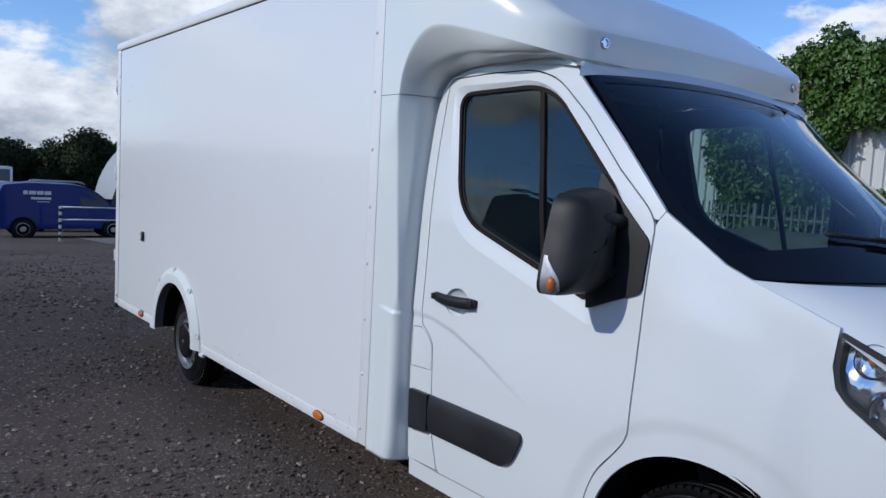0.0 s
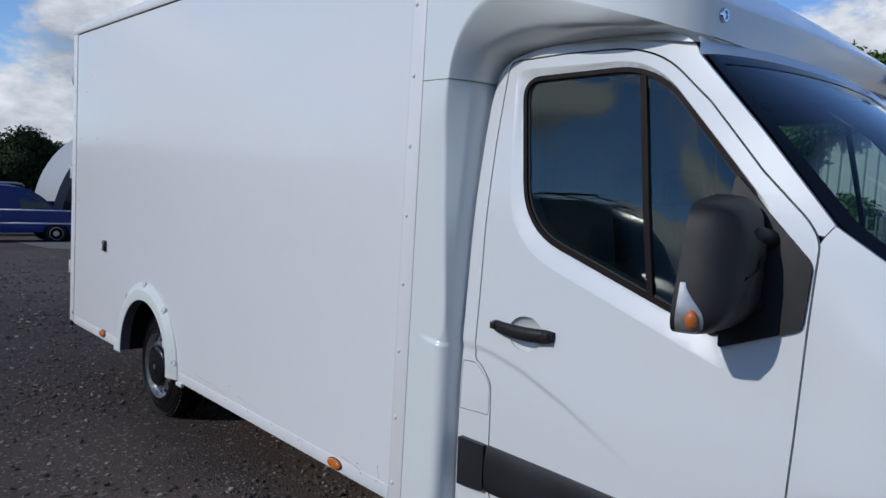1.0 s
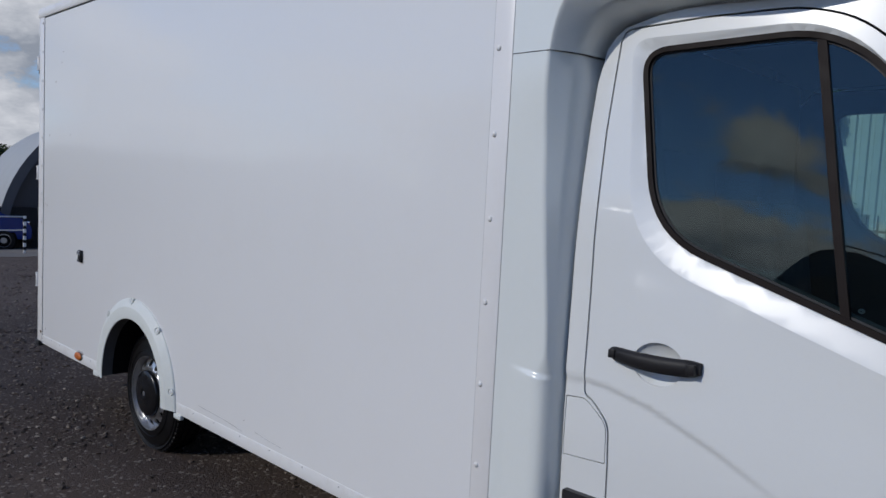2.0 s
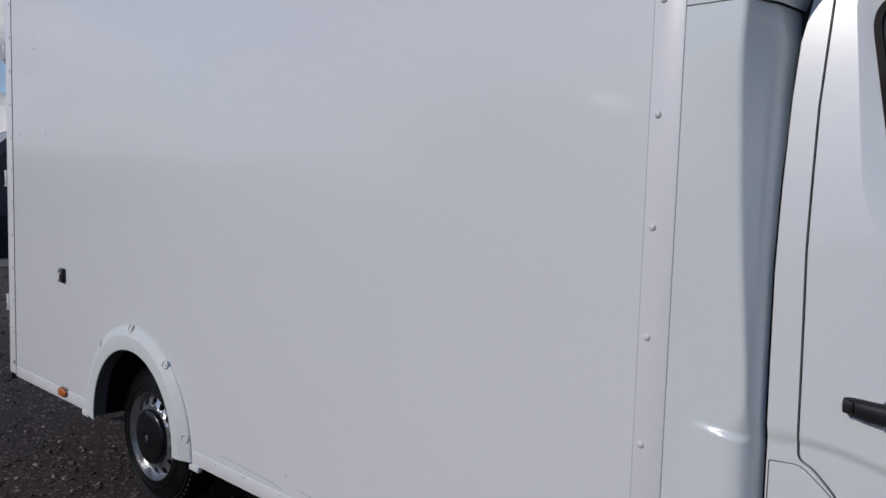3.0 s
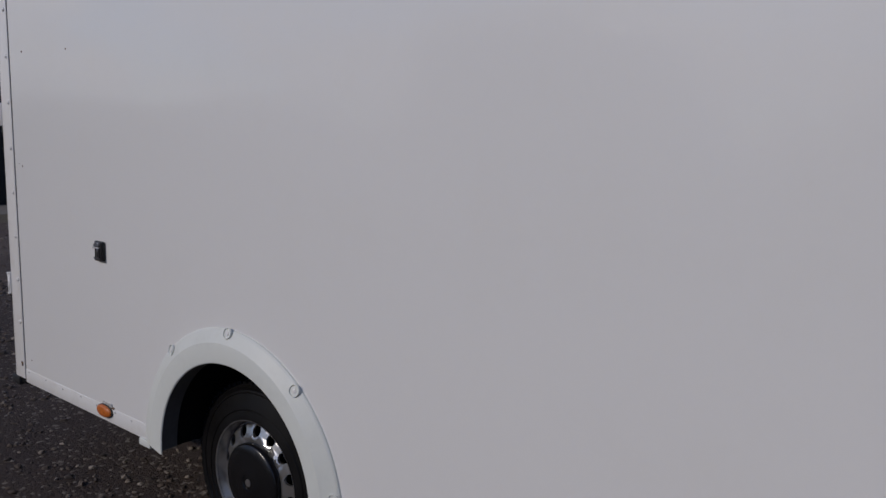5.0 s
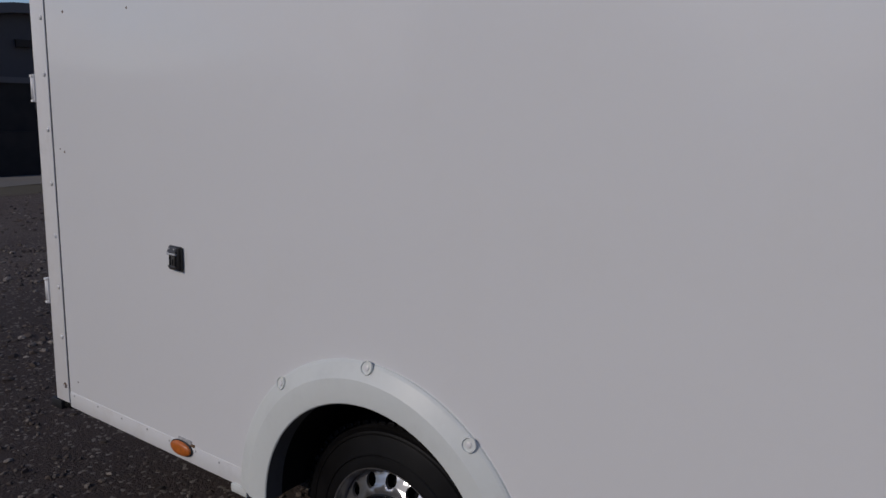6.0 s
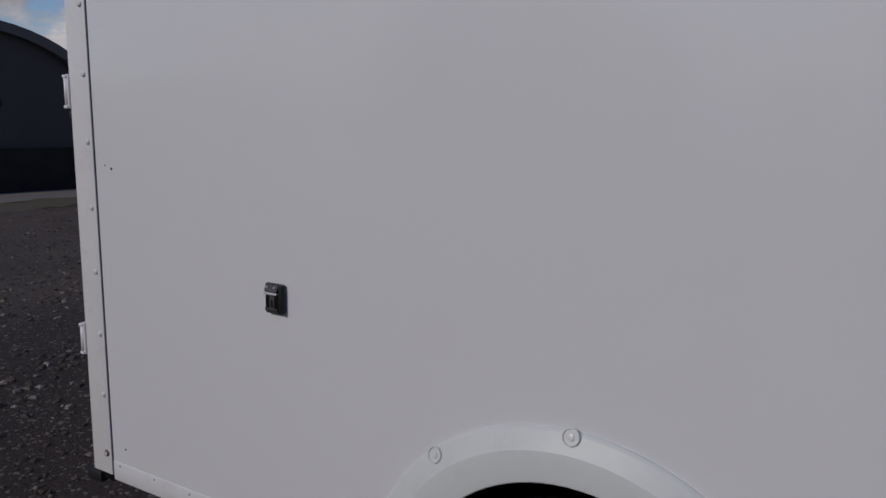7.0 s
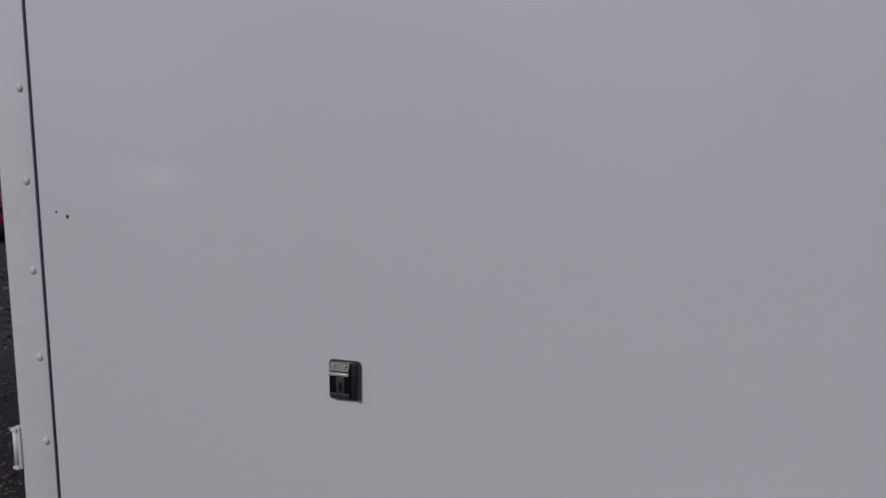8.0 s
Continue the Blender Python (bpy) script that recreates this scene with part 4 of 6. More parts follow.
def jamb_row(z):
    """One level of the moulded corner, from the cover strip round the fold to the cab."""
    z = max(z, 0.331)
    fold = Vector((sum(curve_at(z + d, FOLD_X) for d in (-0.03, 0, 0.03)) / 3, 0.010 * smooth01((1.95 - z) / 0.25)))
    start, end = Vector((2.7185, 0.0)), Vector((curve_at(z, EDGE_X) - 0.010, cab_side(2.93, z) + 0.012 + 0.045 * smooth01((z - 1.6) / 0.4)))
    low = smooth01((1.10 - z) / 0.10)
    r0, r1 = lerp(0.012, 0.066, low), lerp(0.010, 0.046, low)
    p, q = fold + (start - fold).normalized() * r0, fold + (Vector((lerp(fold.x, end.x, 0.66), lerp(fold.y, end.y, lerp(0.42, 0.66, low)))) - fold).normalized() * r1
    bend = Vector((lerp(fold.x, end.x, 0.66), lerp(fold.y, end.y, lerp(0.42, 0.66, low))))
    row = [start.lerp(p, i / 14) for i in range(14)] + [p * (1 - t) ** 2 + fold * 2 * t * (1 - t) + q * t * t for t in [i / 8 for i in range(8)]]
    row += [q.lerp(bend, i / 4) for i in range(4)] + [bend.lerp(end, i / 3) for i in range(4)]
    ledge = lambda x: 0.014 * smooth01((1.054 - 0.14 * (x - 2.77) - z) / 0.020) * min(max((x - 2.768) / 0.13, 0.0), 1.0)
    return [(v.x, v.y - ledge(v.x) * (1 - smooth01((v.y - 0.02) / 0.05)), z) for v in row]


def jamb():
    levels = [0.331 + 0.012 * k for k in range(9)] + list(np.linspace(0.46, 0.98, 16)) + list(np.linspace(0.99, 1.06, 18)) + list(np.linspace(1.09, 2.0066, 26))
    b = bmesh.new()
    rows = [[b.verts.new(p) for p in jamb_row(float(z))] for z in levels]
    for r0, r1 in zip(rows, rows[1:]):
        for k in range(len(r0) - 1):
            b.faces.new((r0[k], r0[k + 1], r1[k + 1], r1[k]))
    # the lower lip turns in under the corner
    lip = [b.verts.new((v.co.x - 0.004, v.co.y + 0.020, v.co.z + 0.004)) for v in rows[0]]
    for k in range(len(lip) - 1):
        b.faces.new((lip[k], lip[k + 1], rows[0][k + 1], rows[0][k]))
    return b


both(jamb, "front_jamb", MOULD, van, "white moulded front corner of the box")


def jamb_gap():
    """A black strip that puts shade into the slot between the moulded corner and the cab."""
    b = bmesh.new()
    def f(u, v):
        x, y, z = jamb_row(lerp(0.34, 2.0066, u))[-1]
        return (x + 0.020 * v, y - 0.001 + 0.022 * v, z)
    add_grid(b, f, 40, 2)
    bmesh.ops.recalc_face_normals(b, faces=b.faces[:])
    return b


both(jamb_gap, "corner_gap", GAP, van, "black strip for the shade in the gap beside the cab")
both(lambda: box(2.7185, 2.853, -0.0004, 0.004, 2.0052, 2.0078), "moulding_joint", GAP, van)
part("visor_underside", box(3.56, 3.732, 0.29, 2 * CX - 0.29, 2.106, 2.116, 0.003), MOULD, van)

def header(u, v):
    """White edge of the cab roof, carrying the rake of the windscreen up under the visor."""
    k = min(max((u - 0.04) / 0.92, 0.0), 1.0)
    lo = screen(k, 1.0, 0.001)
    end = smooth01(min(u, 1 - u) / 0.07)
    y_out = 0.1835 if u < 0.5 else 2 * CX - 0.1835
    lo = Vector((lerp(3.749, lo.x, end), lerp(y_out, lo.y, end), lerp(2.045, lo.z, end)))
    mid = (4 * k * (1 - k)) ** 0.5
    hi = Vector((lerp(3.722, lo.x - lerp(0.020, 0.066, mid), end), lo.y + lerp(0.030, 0.0, end) * (1 if u < 0.5 else -1), lerp(2.102, lo.z + lerp(0.064, 0.056, mid), end)))
    return lo.lerp(hi, v) + Vector((0.006, 0, 0.005)) * math.sin(math.pi * v)


bm = bmesh.new()
add_grid(bm, header, 60, 5)
bmesh.ops.recalc_face_normals(bm, faces=bm.faces[:])
if sum(f.normal.x for f in bm.faces) < 0:
    bmesh.ops.reverse_faces(bm, faces=bm.faces[:])
part("roof_header", bm, PAINT, van, "white strip over the windscreen")

# marker lamps on the fairing, and the raised lettering that cannot be read
for y in (0.322, 2 * CX - 0.322):
    m = pose(3.7385, y, 2.184, 0, 90, 0) @ Matrix.Diagonal((0.62, 0.62, 0.8, 1))
    lamp = part("marker_lamp", lathe([(0.034, -0.006), (0.034, 0.006), (0.030, 0.012), (0.024, 0.012), (0.022, 0.006), (0, 0.006)], 28, m), CHROME, van, "small round chrome-rimmed marker lamp")
    part("lamp_lens", lathe([(0.023, 0.006), (0.02, 0.012), (0.011, 0.016), (0, 0.017)], 24, m), CLEAR_LENS, lamp)
    part("lamp_seat", lathe([(0.037, -0.002), (0.037, 0.002), (0.033, 0.003)], 28, m), SCUFF, lamp)
for i in range(9):
    y = 0.76 + 0.058 * i + (0.03 if i > 4 else 0)
    part("raised_bar", box(3.7360, 3.7377, y, y + 0.040, 2.150, 2.186, 0.0004), MOULD, fairing)

# ---- box body ----
ARCH_C, ARCH_R = (0.045, 0.364), 0.430
arch_pts = [(ARCH_C[0] - ARCH_R * math.cos(radians(a)), ARCH_C[1] + ARCH_R * math.sin(radians(a))) for a in range(0, 181, 6)]
SIDE = [(BOX_X0 + 0.002, BOX_Z0), (ARCH_C[0] - ARCH_R, BOX_Z0)] + arch_pts + [(ARCH_C[0] + ARCH_R, BOX_Z0), (BOX_X1 - 0.001, BOX_Z0), (BOX_X1 - 0.001, BOX_Z1), (BOX_X0 + 0.002, BOX_Z1)]
sides = both(lambda: panel(SIDE, [], lambda x, z: 0.0, 0.03, 0.35), "side_panel", GRP, van, "large glossy white box side panel")
# bottom edging and its dark joint
both(lambda: box(BOX_X0 + 0.003, -0.487, -0.0025, 0.02, 0.340, 0.402, 0.0015), "bottom_rail", RAIL, van, "white bottom edging with small rivets")
both(lambda: box(0.563, BOX_X1 - 0.002, -0.0025, 0.02, 0.340, 0.398, 0.0015), "bottom_rail", RAIL, van)
# cover strip over the front joint of the panel
both(lambda: box(BOX_X1, 2.717, -0.0022, 0.02, 0.345, 2.632, 0.0008), "cover_strip", STRIP_WHITE, van, "white riveted cover strip")
both(lambda: box(BOX_X1 - 0.0020, BOX_X1 + 0.0002, -0.0010, 0.02, 0.36, 2.63), "strip_joint", SCUFF, van)
both(lambda: box(2.7168, 2.7184, -0.0006, 0.02, 0.36, 2.63), "strip_joint", SCUFF, van)
both(lambda: box(BOX_X1 - 0.006, 2.72, 0.001, 0.03, 2.0, 2.64, 0.001), "joint_backing", MOULD, van)


# rear corner posts
def post():
    bm = bmesh.new()
    add_box(bm, -1.594, BOX_X0 - 0.003, -0.004, 0.10, 0.352, 2.69, 0.004, 2)
    return bm


posts = both(post, "rear_post", TRIM_WHITE, van, "white rear corner post with a line of rivets")
both(lambda: box(BOX_X0 - 0.0035, BOX_X0 + 0.0025, -0.0005, 0.03, 0.352, 2.64), "post_joint", GAP, van, "dark joint beside the corner post")
both(lambda: box(-1.630, -1.556, -0.008, 0.09, 0.310, 0.350, 0.006), "corner_buffer", RUBBER, van, "black rubber corner buffer")
both(lambda: box(-1.5515, -1.503, 0.002, 0.09, 0.326, 0.351, 0.003), "corner_bracket", SHADOW_BLACK, van)
# top rails, roof
def top_rail():
    bm = bmesh.new()
    prof = [(0.03, 2.626), (-0.006, 2.628), (-0.010, 2.634), (-0.010, 2.672), (-0.004, 2.690), (0.016, 2.702), (0.08, 2.706)]
    a = [bm.verts.new((-1.598, y, z)) for y, z in prof]
    b = [bm.verts.new((2.722, y, z)) for y, z in prof]
    for k in range(len(prof) - 1):
        bm.faces.new((a[k], b[k], b[k + 1], a[k + 1]))
    bm.faces.new(a)
    bm.faces.new(b[::-1])
    bmesh.ops.recalc_face_normals(bm, faces=bm.faces[:])
    return bm
both(top_rail, "top_rail", TRIM_WHITE, van, "white extruded roof rail")
both(lambda: box(BOX_X0, 2.63, -0.0008, 0.03, 2.6195, 2.6275), "rail_joint", GAP, van)
part("box_roof", box(-1.598, 2.72, 0.06, 2 * CX - 0.06, 2.66, 2.704, 0.01), MOULD, van)
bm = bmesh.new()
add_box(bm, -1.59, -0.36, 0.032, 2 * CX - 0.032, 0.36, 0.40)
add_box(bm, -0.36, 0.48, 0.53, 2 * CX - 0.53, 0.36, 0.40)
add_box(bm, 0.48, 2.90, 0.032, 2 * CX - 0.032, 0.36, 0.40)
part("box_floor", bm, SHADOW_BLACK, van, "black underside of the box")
part("front_wall", box(2.66, 2.70, 0.03, 2 * CX - 0.03, 0.40, 2.66), TRIM_WHITE, van)
rear = part("rear_door", box(-1.612, -1.585, 0.105, CX - 0.003, 0.40, 2.60, 0.004), GRP, van, "white rear door")
part("rear_door", box(-1.612, -1.585, CX + 0.003, 2 * CX - 0.105, 0.40, 2.60, 0.004), GRP, van, "white rear door")


def hinge(z0, z1, other):
    fix = flip if other else (lambda b: b)
    bm = bmesh.new()
    add_box(bm, -1.603, -1.590, -0.010, 0.085, z0, z1, 0.003)
    h = part("door_hinge", fix(bm), TRIM_WHITE, van, "white strap hinge on the rear edge")
    bm = bmesh.new()
    add_tube(bm, [(-1.603, -0.006, z0 + 0.008), (-1.603, -0.006, z1 - 0.008)], 0.0080, 12)
    part("hinge_pin", fix(bm), TRIM_WHITE, h, "white painted hinge knuckle")
    for z in (z0, z1 - 0.012):
        part("hinge_lug", fix(box(-1.612, -1.594, -0.015, 0.01, z, z + 0.010, 0.003)), TRIM_WHITE, h)
    part("hinge_spacer", fix(box(-1.600, -1.592, -0.006, 0.03, z0 - 0.028, z0, 0.002)), GAP, h)


for z0, z1 in ((0.739, 0.842), (1.503, 1.604), (2.27, 2.37)):
    hinge(z0, z1, False)
    hinge(z0, z1, True)

# rivets
rivet_bm = lathe([(0.0095, 0.0), (0.0090, 0.0022), (0.0066, 0.0046), (0.003, 0.0056), (0, 0.0058)], 14)
rivet_first = part("rivet", rivet_bm, RIVET_GREY, posts[0])
rivet_first.matrix_basis = pose(-1.521, -0.004, 0.4225, 90, 0, 0)
part("rust_ring", lathe([(0.0115, 0.0), (0.0110, 0.0012), (0.0085, 0.0034), (0.0060, 0.0050)], 14, pose(-1.521, -0.0045, 0.4225, 90, 0, 0)), RUST, posts[0])
RIVET = rivet_first.data
for k in range(1, 12):
    same("rivet", RIVET, posts[0], pose(-1.521 + random.uniform(-0.001, 0.001), -0.004, 0.4225 + 0.1969 * k, 90, 0, 0))
for k in range(9):
    same("rivet", RIVET, van, pose(2.661 + random.uniform(-0.0015, 0.0015), -0.0022, 0.420 + 0.2683 * k, 90, 0, random.uniform(-3, 3)))
small_bm = lathe([(0.0042, 0.0), (0.0038, 0.0012), (0, 0.0018)], 10)
small_first = part("rivet", small_bm, SCUFF, van)
small_first.matrix_basis = pose(-1.462, -0.0025, 0.392, 90, 0, 0)
for x in (-1.30, -1.145, -0.99, -0.862, -0.72, -0.60, 0.75, 0.96, 1.2, 1.45, 1.7, 1.95, 2.45, 2.56):
    same("rivet", small_first.data, van, pose(x, -0.0025, 0.388 + random.uniform(-0.004, 0.004), 90, 0, 0))
# stray screw heads and chips on the panel
chip_bm = lathe([(0.0045, 0.0), (0.0032, 0.0010), (0, 0.0014)], 9)
chip_first = part("screw_head", chip_bm, RUST, van)
chip_first.matrix_basis = pose(-1.423, -0.001, 1.332, 90, 0, 0)
for x, z, s in ((-1.452, 1.341, 0.6), (-1.380, 1.815, 1.2), (-1.000, 1.812, 1.0), (-1.14, 2.36, 0.9), (-1.16, 2.29, 1.1), (-1.27, 2.17, 1.2), (-1.432, 0.455, 0.8), (1.23, 0.47, 0.7), (2.42, 0.42, 0.8)):
    ob = same("screw_head", chip_first.data, van, pose(x, -0.0005, z, 90, 0, 0))
    ob.scale = (s, s, 1)


def scuff(pts, w):
    bm = bmesh.new()
    for (x0, z0), (x1, z1) in zip(pts, pts[1:]):
        vs = [bm.verts.new(p) for p in ((x0, -0.0012, z0 - w), (x1, -0.0012, z1 - w * 0.6), (x1, -0.0012, z1 + w * 0.6), (x0, -0.0012, z0 + w))]
        f = bm.faces.new(vs)
        r = bmesh.ops.extrude_face_region(bm, geom=[f])
        bmesh.ops.translate(bm, vec=(0, 0.001, 0), verts=[g for g in r["geom"] if isinstance(g, bmesh.types.BMVert)])
    bmesh.ops.recalc_face_normals(bm, faces=bm.faces[:])
    return bm


for pts, w in (([(0.80, 0.436), (0.95, 0.431), (1.08, 0.426), (1.22, 0.414)], 0.0015), ([(1.32, 0.440), (1.41, 0.432), (1.54, 0.424)], 0.0012), ([(2.30, 0.415), (2.40, 0.405), (2.52, 0.385)], 0.0014), ([(2.56, 0.455), (2.575, 0.385)], 0.0015)):
    part("scuff_mark", scuff(pts, w), SCUFF, van)

# rear wheel arch trim with recessed bolts
def arch_trim():
    bm = bmesh.new()
    outer, crease, inner_c = (0.034, 0.345), (0.036, 0.366), (0.048, 0.362)
    prof = [(outer, 0.526, 0.0), (outer, 0.5245, -0.006), (outer, 0.519, -0.011), (crease, 0.467, -0.0275), (crease, 0.460, -0.031), (crease, 0.450, -0.0325),
            (inner_c, 0.404, -0.035), (inner_c, 0.3985, -0.0342), (inner_c, 0.396, -0.0315), (inner_c, 0.3965, -0.0290), (inner_c, 0.402, -0.0280)]
    rows = []
    angles = [-12, -7, -3] + list(range(0, 181, 4)) + [183, 187, 192]
    for a in angles:
        t = radians(180 - a)
        row = []
        for (cx, cz), r, y in prof:
            x, z = cx + r * math.cos(t), cz + r * math.sin(t)
            if math.sin(t) < 0:
                # short straight legs below the middle
                x = cx + (r if math.cos(t) > 0 else -r)
                down = -math.sin(t) / 0.208
                z = lerp(cz, 0.346, down)
                if math.cos(t) < 0:
                    z -= 0.014 * smooth01((0.44 - r) / 0.06) * down
            row.append(bm.verts.new((x, y, z)))
        rows.append(row)
    for a, b in zip(rows, rows[1:]):
        for k in range(len(prof) - 1):
            bm.faces.new((a[k], a[k + 1], b[k + 1], b[k]))
    bm.faces.new(rows[0][::-1])
    bm.faces.new(rows[-1])
    bmesh.ops.recalc_face_normals(bm, faces=bm.faces[:])
    return bm


trims = (part("wheel_arch_trim", arch_trim(), ARCH_WHITE, van, "white moulded wheel arch trim with recessed bolts", deg=14),
         part("wheel_arch_trim", flip(arch_trim()), ARCH_WHITE, van, "white moulded wheel arch trim with recessed bolts", deg=14))
for a in (130.8, 90.4, 50.0, 10):
    t = radians(a)
    tilt = Vector((0.302 * math.cos(t), -0.953, 0.302 * math.sin(t)))
    m = Matrix.Translation((0.035 + 0.501 * math.cos(t), -0.0160, 0.360 + 0.501 * math.sin(t))) @ tilt.to_track_quat("Z", "Y").to_matrix().to_4x4()
    cup_ob = part("bolt_recess", lathe([(0.0200, 0.0), (0.0188, 0.0046), (0.0172, 0.0050), (0.0158, 0.0012), (0, 0.0012)], 24, m), ARCH_WHITE, trims[0])
    part("bolt_head", lathe([(0.0085, 0.0012), (0.0082, 0.0032), (0.005, 0.0042), (0, 0.0044)], 6, m), RIVET_GREY, cup_ob, "pale bolt head")
both(lambda: box(0.553, 0.628, -0.012, 0.01, 0.316, 0.340, 0.004), "trim_tab", ARCH_WHITE, van)
both(lambda: box(-0.535, -0.46, -0.012, 0.01, 0.316, 0.344, 0.004), "trim_tab", ARCH_WHITE, van)


# wheel housings
def housing(cx, cz, r, depth, y0):
    bm = bmesh.new()
    def f(u, v):
        a = radians(lerp(-2, 182, u))
        return (cx + r * math.cos(a), lerp(y0, depth, v), cz + r * math.sin(a))
    g = add_grid(bm, f, 28, 3)
    c = bm.verts.new((cx, depth, cz))
    for i in range(28):
        bm.faces.new((g[i][3], g[i + 1][3], c))
    bmesh.ops.recalc_face_normals(bm, faces=bm.faces[:])
    return bm


def arch_lining():
    bm = bmesh.new()
    def f(u, v):
        a = radians(lerp(-2, 182, u))
        return (0.048 + 0.3972 * math.cos(a), lerp(-0.0300, 0.034, v), 0.362 + 0.3972 * math.sin(a))
    add_grid(bm, f, 40, 2)
    bmesh.ops.recalc_face_normals(bm, faces=bm.faces[:])
    return bm


both(arch_lining, "arch_lining", LINING, van, "dark grey plastic arch lining")
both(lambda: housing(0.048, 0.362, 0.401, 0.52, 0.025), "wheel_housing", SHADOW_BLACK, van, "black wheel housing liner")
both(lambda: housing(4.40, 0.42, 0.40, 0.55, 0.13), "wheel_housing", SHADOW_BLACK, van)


# wheels, built about their own middle with the outside to -y
def tyre_bm():
    prof = [(0.201, -0.012), (0.207, -0.020), (0.220, -0.018), (0.248, -0.008), (0.280, 0.000), (0.300, 0.008), (0.313, 0.022), (0.322, 0.036), (0.328, 0.055)]
    bm = bmesh.new()
    groove = []
    for y0 in (0.078, 0.112, 0.146):
        groove += [(0.330, y0 - 0.012), (0.322, y0 - 0.010), (0.322, y0 - 0.003), (0.330, y0 - 0.001)]
    full = [(r, y + 0.020 * (r < 0.31)) for r, y in prof] + groove + [(0.328, 0.172), (0.313, 0.200), (0.29, 0.212), (0.21, 0.215)]
    add_lathe(bm, [(r, y) for r, y in full], 64, Matrix.Rotation(radians(-90), 4, "X"))
    bmesh.ops.recalc_face_normals(bm, faces=bm.faces[:])
    # blocks on the tread shoulder
    for k in range(64):
        a = 2 * math.pi * k / 64
        add_box(bm, -0.011, 0.011, 0.030, 0.062, 0.318, 0.3315, 0.002, 1, Matrix.Rotation(a, 4, "Y"))
    # raised rings on the sidewall
    for r, h in ((0.238, 0.0045), (0.292, 0.021)):
        add_lathe(bm, [(r - 0.003, h + 0.004), (r, h), (r + 0.003, h + 0.004)], 64, Matrix.Rotation(radians(-90), 4, "X"))
    return bm


def rim_profile(r):
    return curve_at(r, [(0.115, 0.022), (0.132, 0.010), (0.142, 0.008), (0.152, 0.018), (0.178, 0.030), (0.192, 0.044)])


def rim_face_bm():
    outer = [(0.192 * math.cos(a), 0.192 * math.sin(a)) for a in [2 * math.pi * k / 60 for k in range(60)]]
    inner = [(0.116 * math.cos(a), 0.116 * math.sin(a)) for a in [2 * math.pi * k / 48 for k in range(48)]]
    holes = [inner]
    for k in range(14):
        b = 2 * math.pi * (k + 0.5) / 14
        cx, cz = 0.166 * math.cos(b), 0.166 * math.sin(b)
        holes.append([(cx + 0.0195 * math.cos(a), cz + 0.0195 * math.sin(a)) for a in [2 * math.pi * j / 12 for j in range(12)]])
    return panel(outer, holes, lambda x, z: rim_profile(math.hypot(x, z)), 0.010, 0.03)


def rim_barrel_bm():
    return lathe([(0.205, 0.008), (0.2070, 0.004), (0.2055, 0.001), (0.2025, 0.002), (0.2010, 0.010), (0.199, 0.022), (0.196, 0.030), (0.194, 0.042), (0.190, 0.058), (0.188, 0.20)], 64,
                 Matrix.Rotation(radians(-90), 4, "X"))


def cap_bm():
    return lathe([(0.128, 0.024), (0.128, -0.004), (0.122, -0.011), (0.090, -0.016), (0.045, -0.020), (0.036, -0.024), (0.028, -0.024), (0.026, -0.020), (0.012, -0.021), (0, -0.022)], 48,
                 Matrix.Rotation(radians(-90), 4, "X"))


def wheel(parent, m, first=None):
    hub = part("wheel", lathe([(0.0, 0.045), (0.12, 0.045), (0.186, 0.065), (0.186, 0.19), (0, 0.19)], 32, Matrix.Rotation(radians(-90), 4, "X")), SHADOW_BLACK, parent, "silver steel wheel with black tyre and black centre cap")
    hub.matrix_basis = m
    if first is None:
        part("tyre", tyre_bm(), TYRE, hub, "black rubber tyre")
        part("rim", rim_barrel_bm(), STEEL, hub, "silver steel rim")
        part("wheel_disc", rim_face_bm(), STEEL, hub, "silver disc with round holes")
        part("centre_cap", cap_bm(), CAP_BLACK, hub, "black plastic centre cap", deg=50)
        part("cap_badge", lathe([(0.013, -0.0205), (0.0125, -0.0225), (0, -0.0235)], 20, Matrix.Rotation(radians(-90), 4, "X")), STEEL, hub)
    else:
        for c in first.children:
            o = new(c.name.split(".")[0], c.data)
            o.parent = hub
            if c.get("label"):
                o["label"] = c["label"]
    return hub


WHEEL_SIZE = Matrix.Diagonal((1.05, 1.0, 1.05, 1))
wheel_a = wheel(van, pose(0.028, 0.084, 0.311, 0, -2.7, 0) @ WHEEL_SIZE)
wheel(van, pose(0.028, 2 * CX - 0.084, 0.311, 0, 40, 180) @ WHEEL_SIZE, wheel_a)
wheel(van, pose(4.40, 0.165, 0.367, 0, 33, 0), wheel_a)
wheel(van, pose(4.40, 2 * CX - 0.165, 0.367, 0, 5, 180), wheel_a)
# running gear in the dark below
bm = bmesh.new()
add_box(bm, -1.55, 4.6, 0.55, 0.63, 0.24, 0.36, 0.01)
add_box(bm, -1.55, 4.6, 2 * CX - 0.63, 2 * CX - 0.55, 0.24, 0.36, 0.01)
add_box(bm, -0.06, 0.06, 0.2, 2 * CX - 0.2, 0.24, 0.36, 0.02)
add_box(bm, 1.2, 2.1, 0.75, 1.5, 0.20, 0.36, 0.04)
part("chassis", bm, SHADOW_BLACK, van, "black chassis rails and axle")

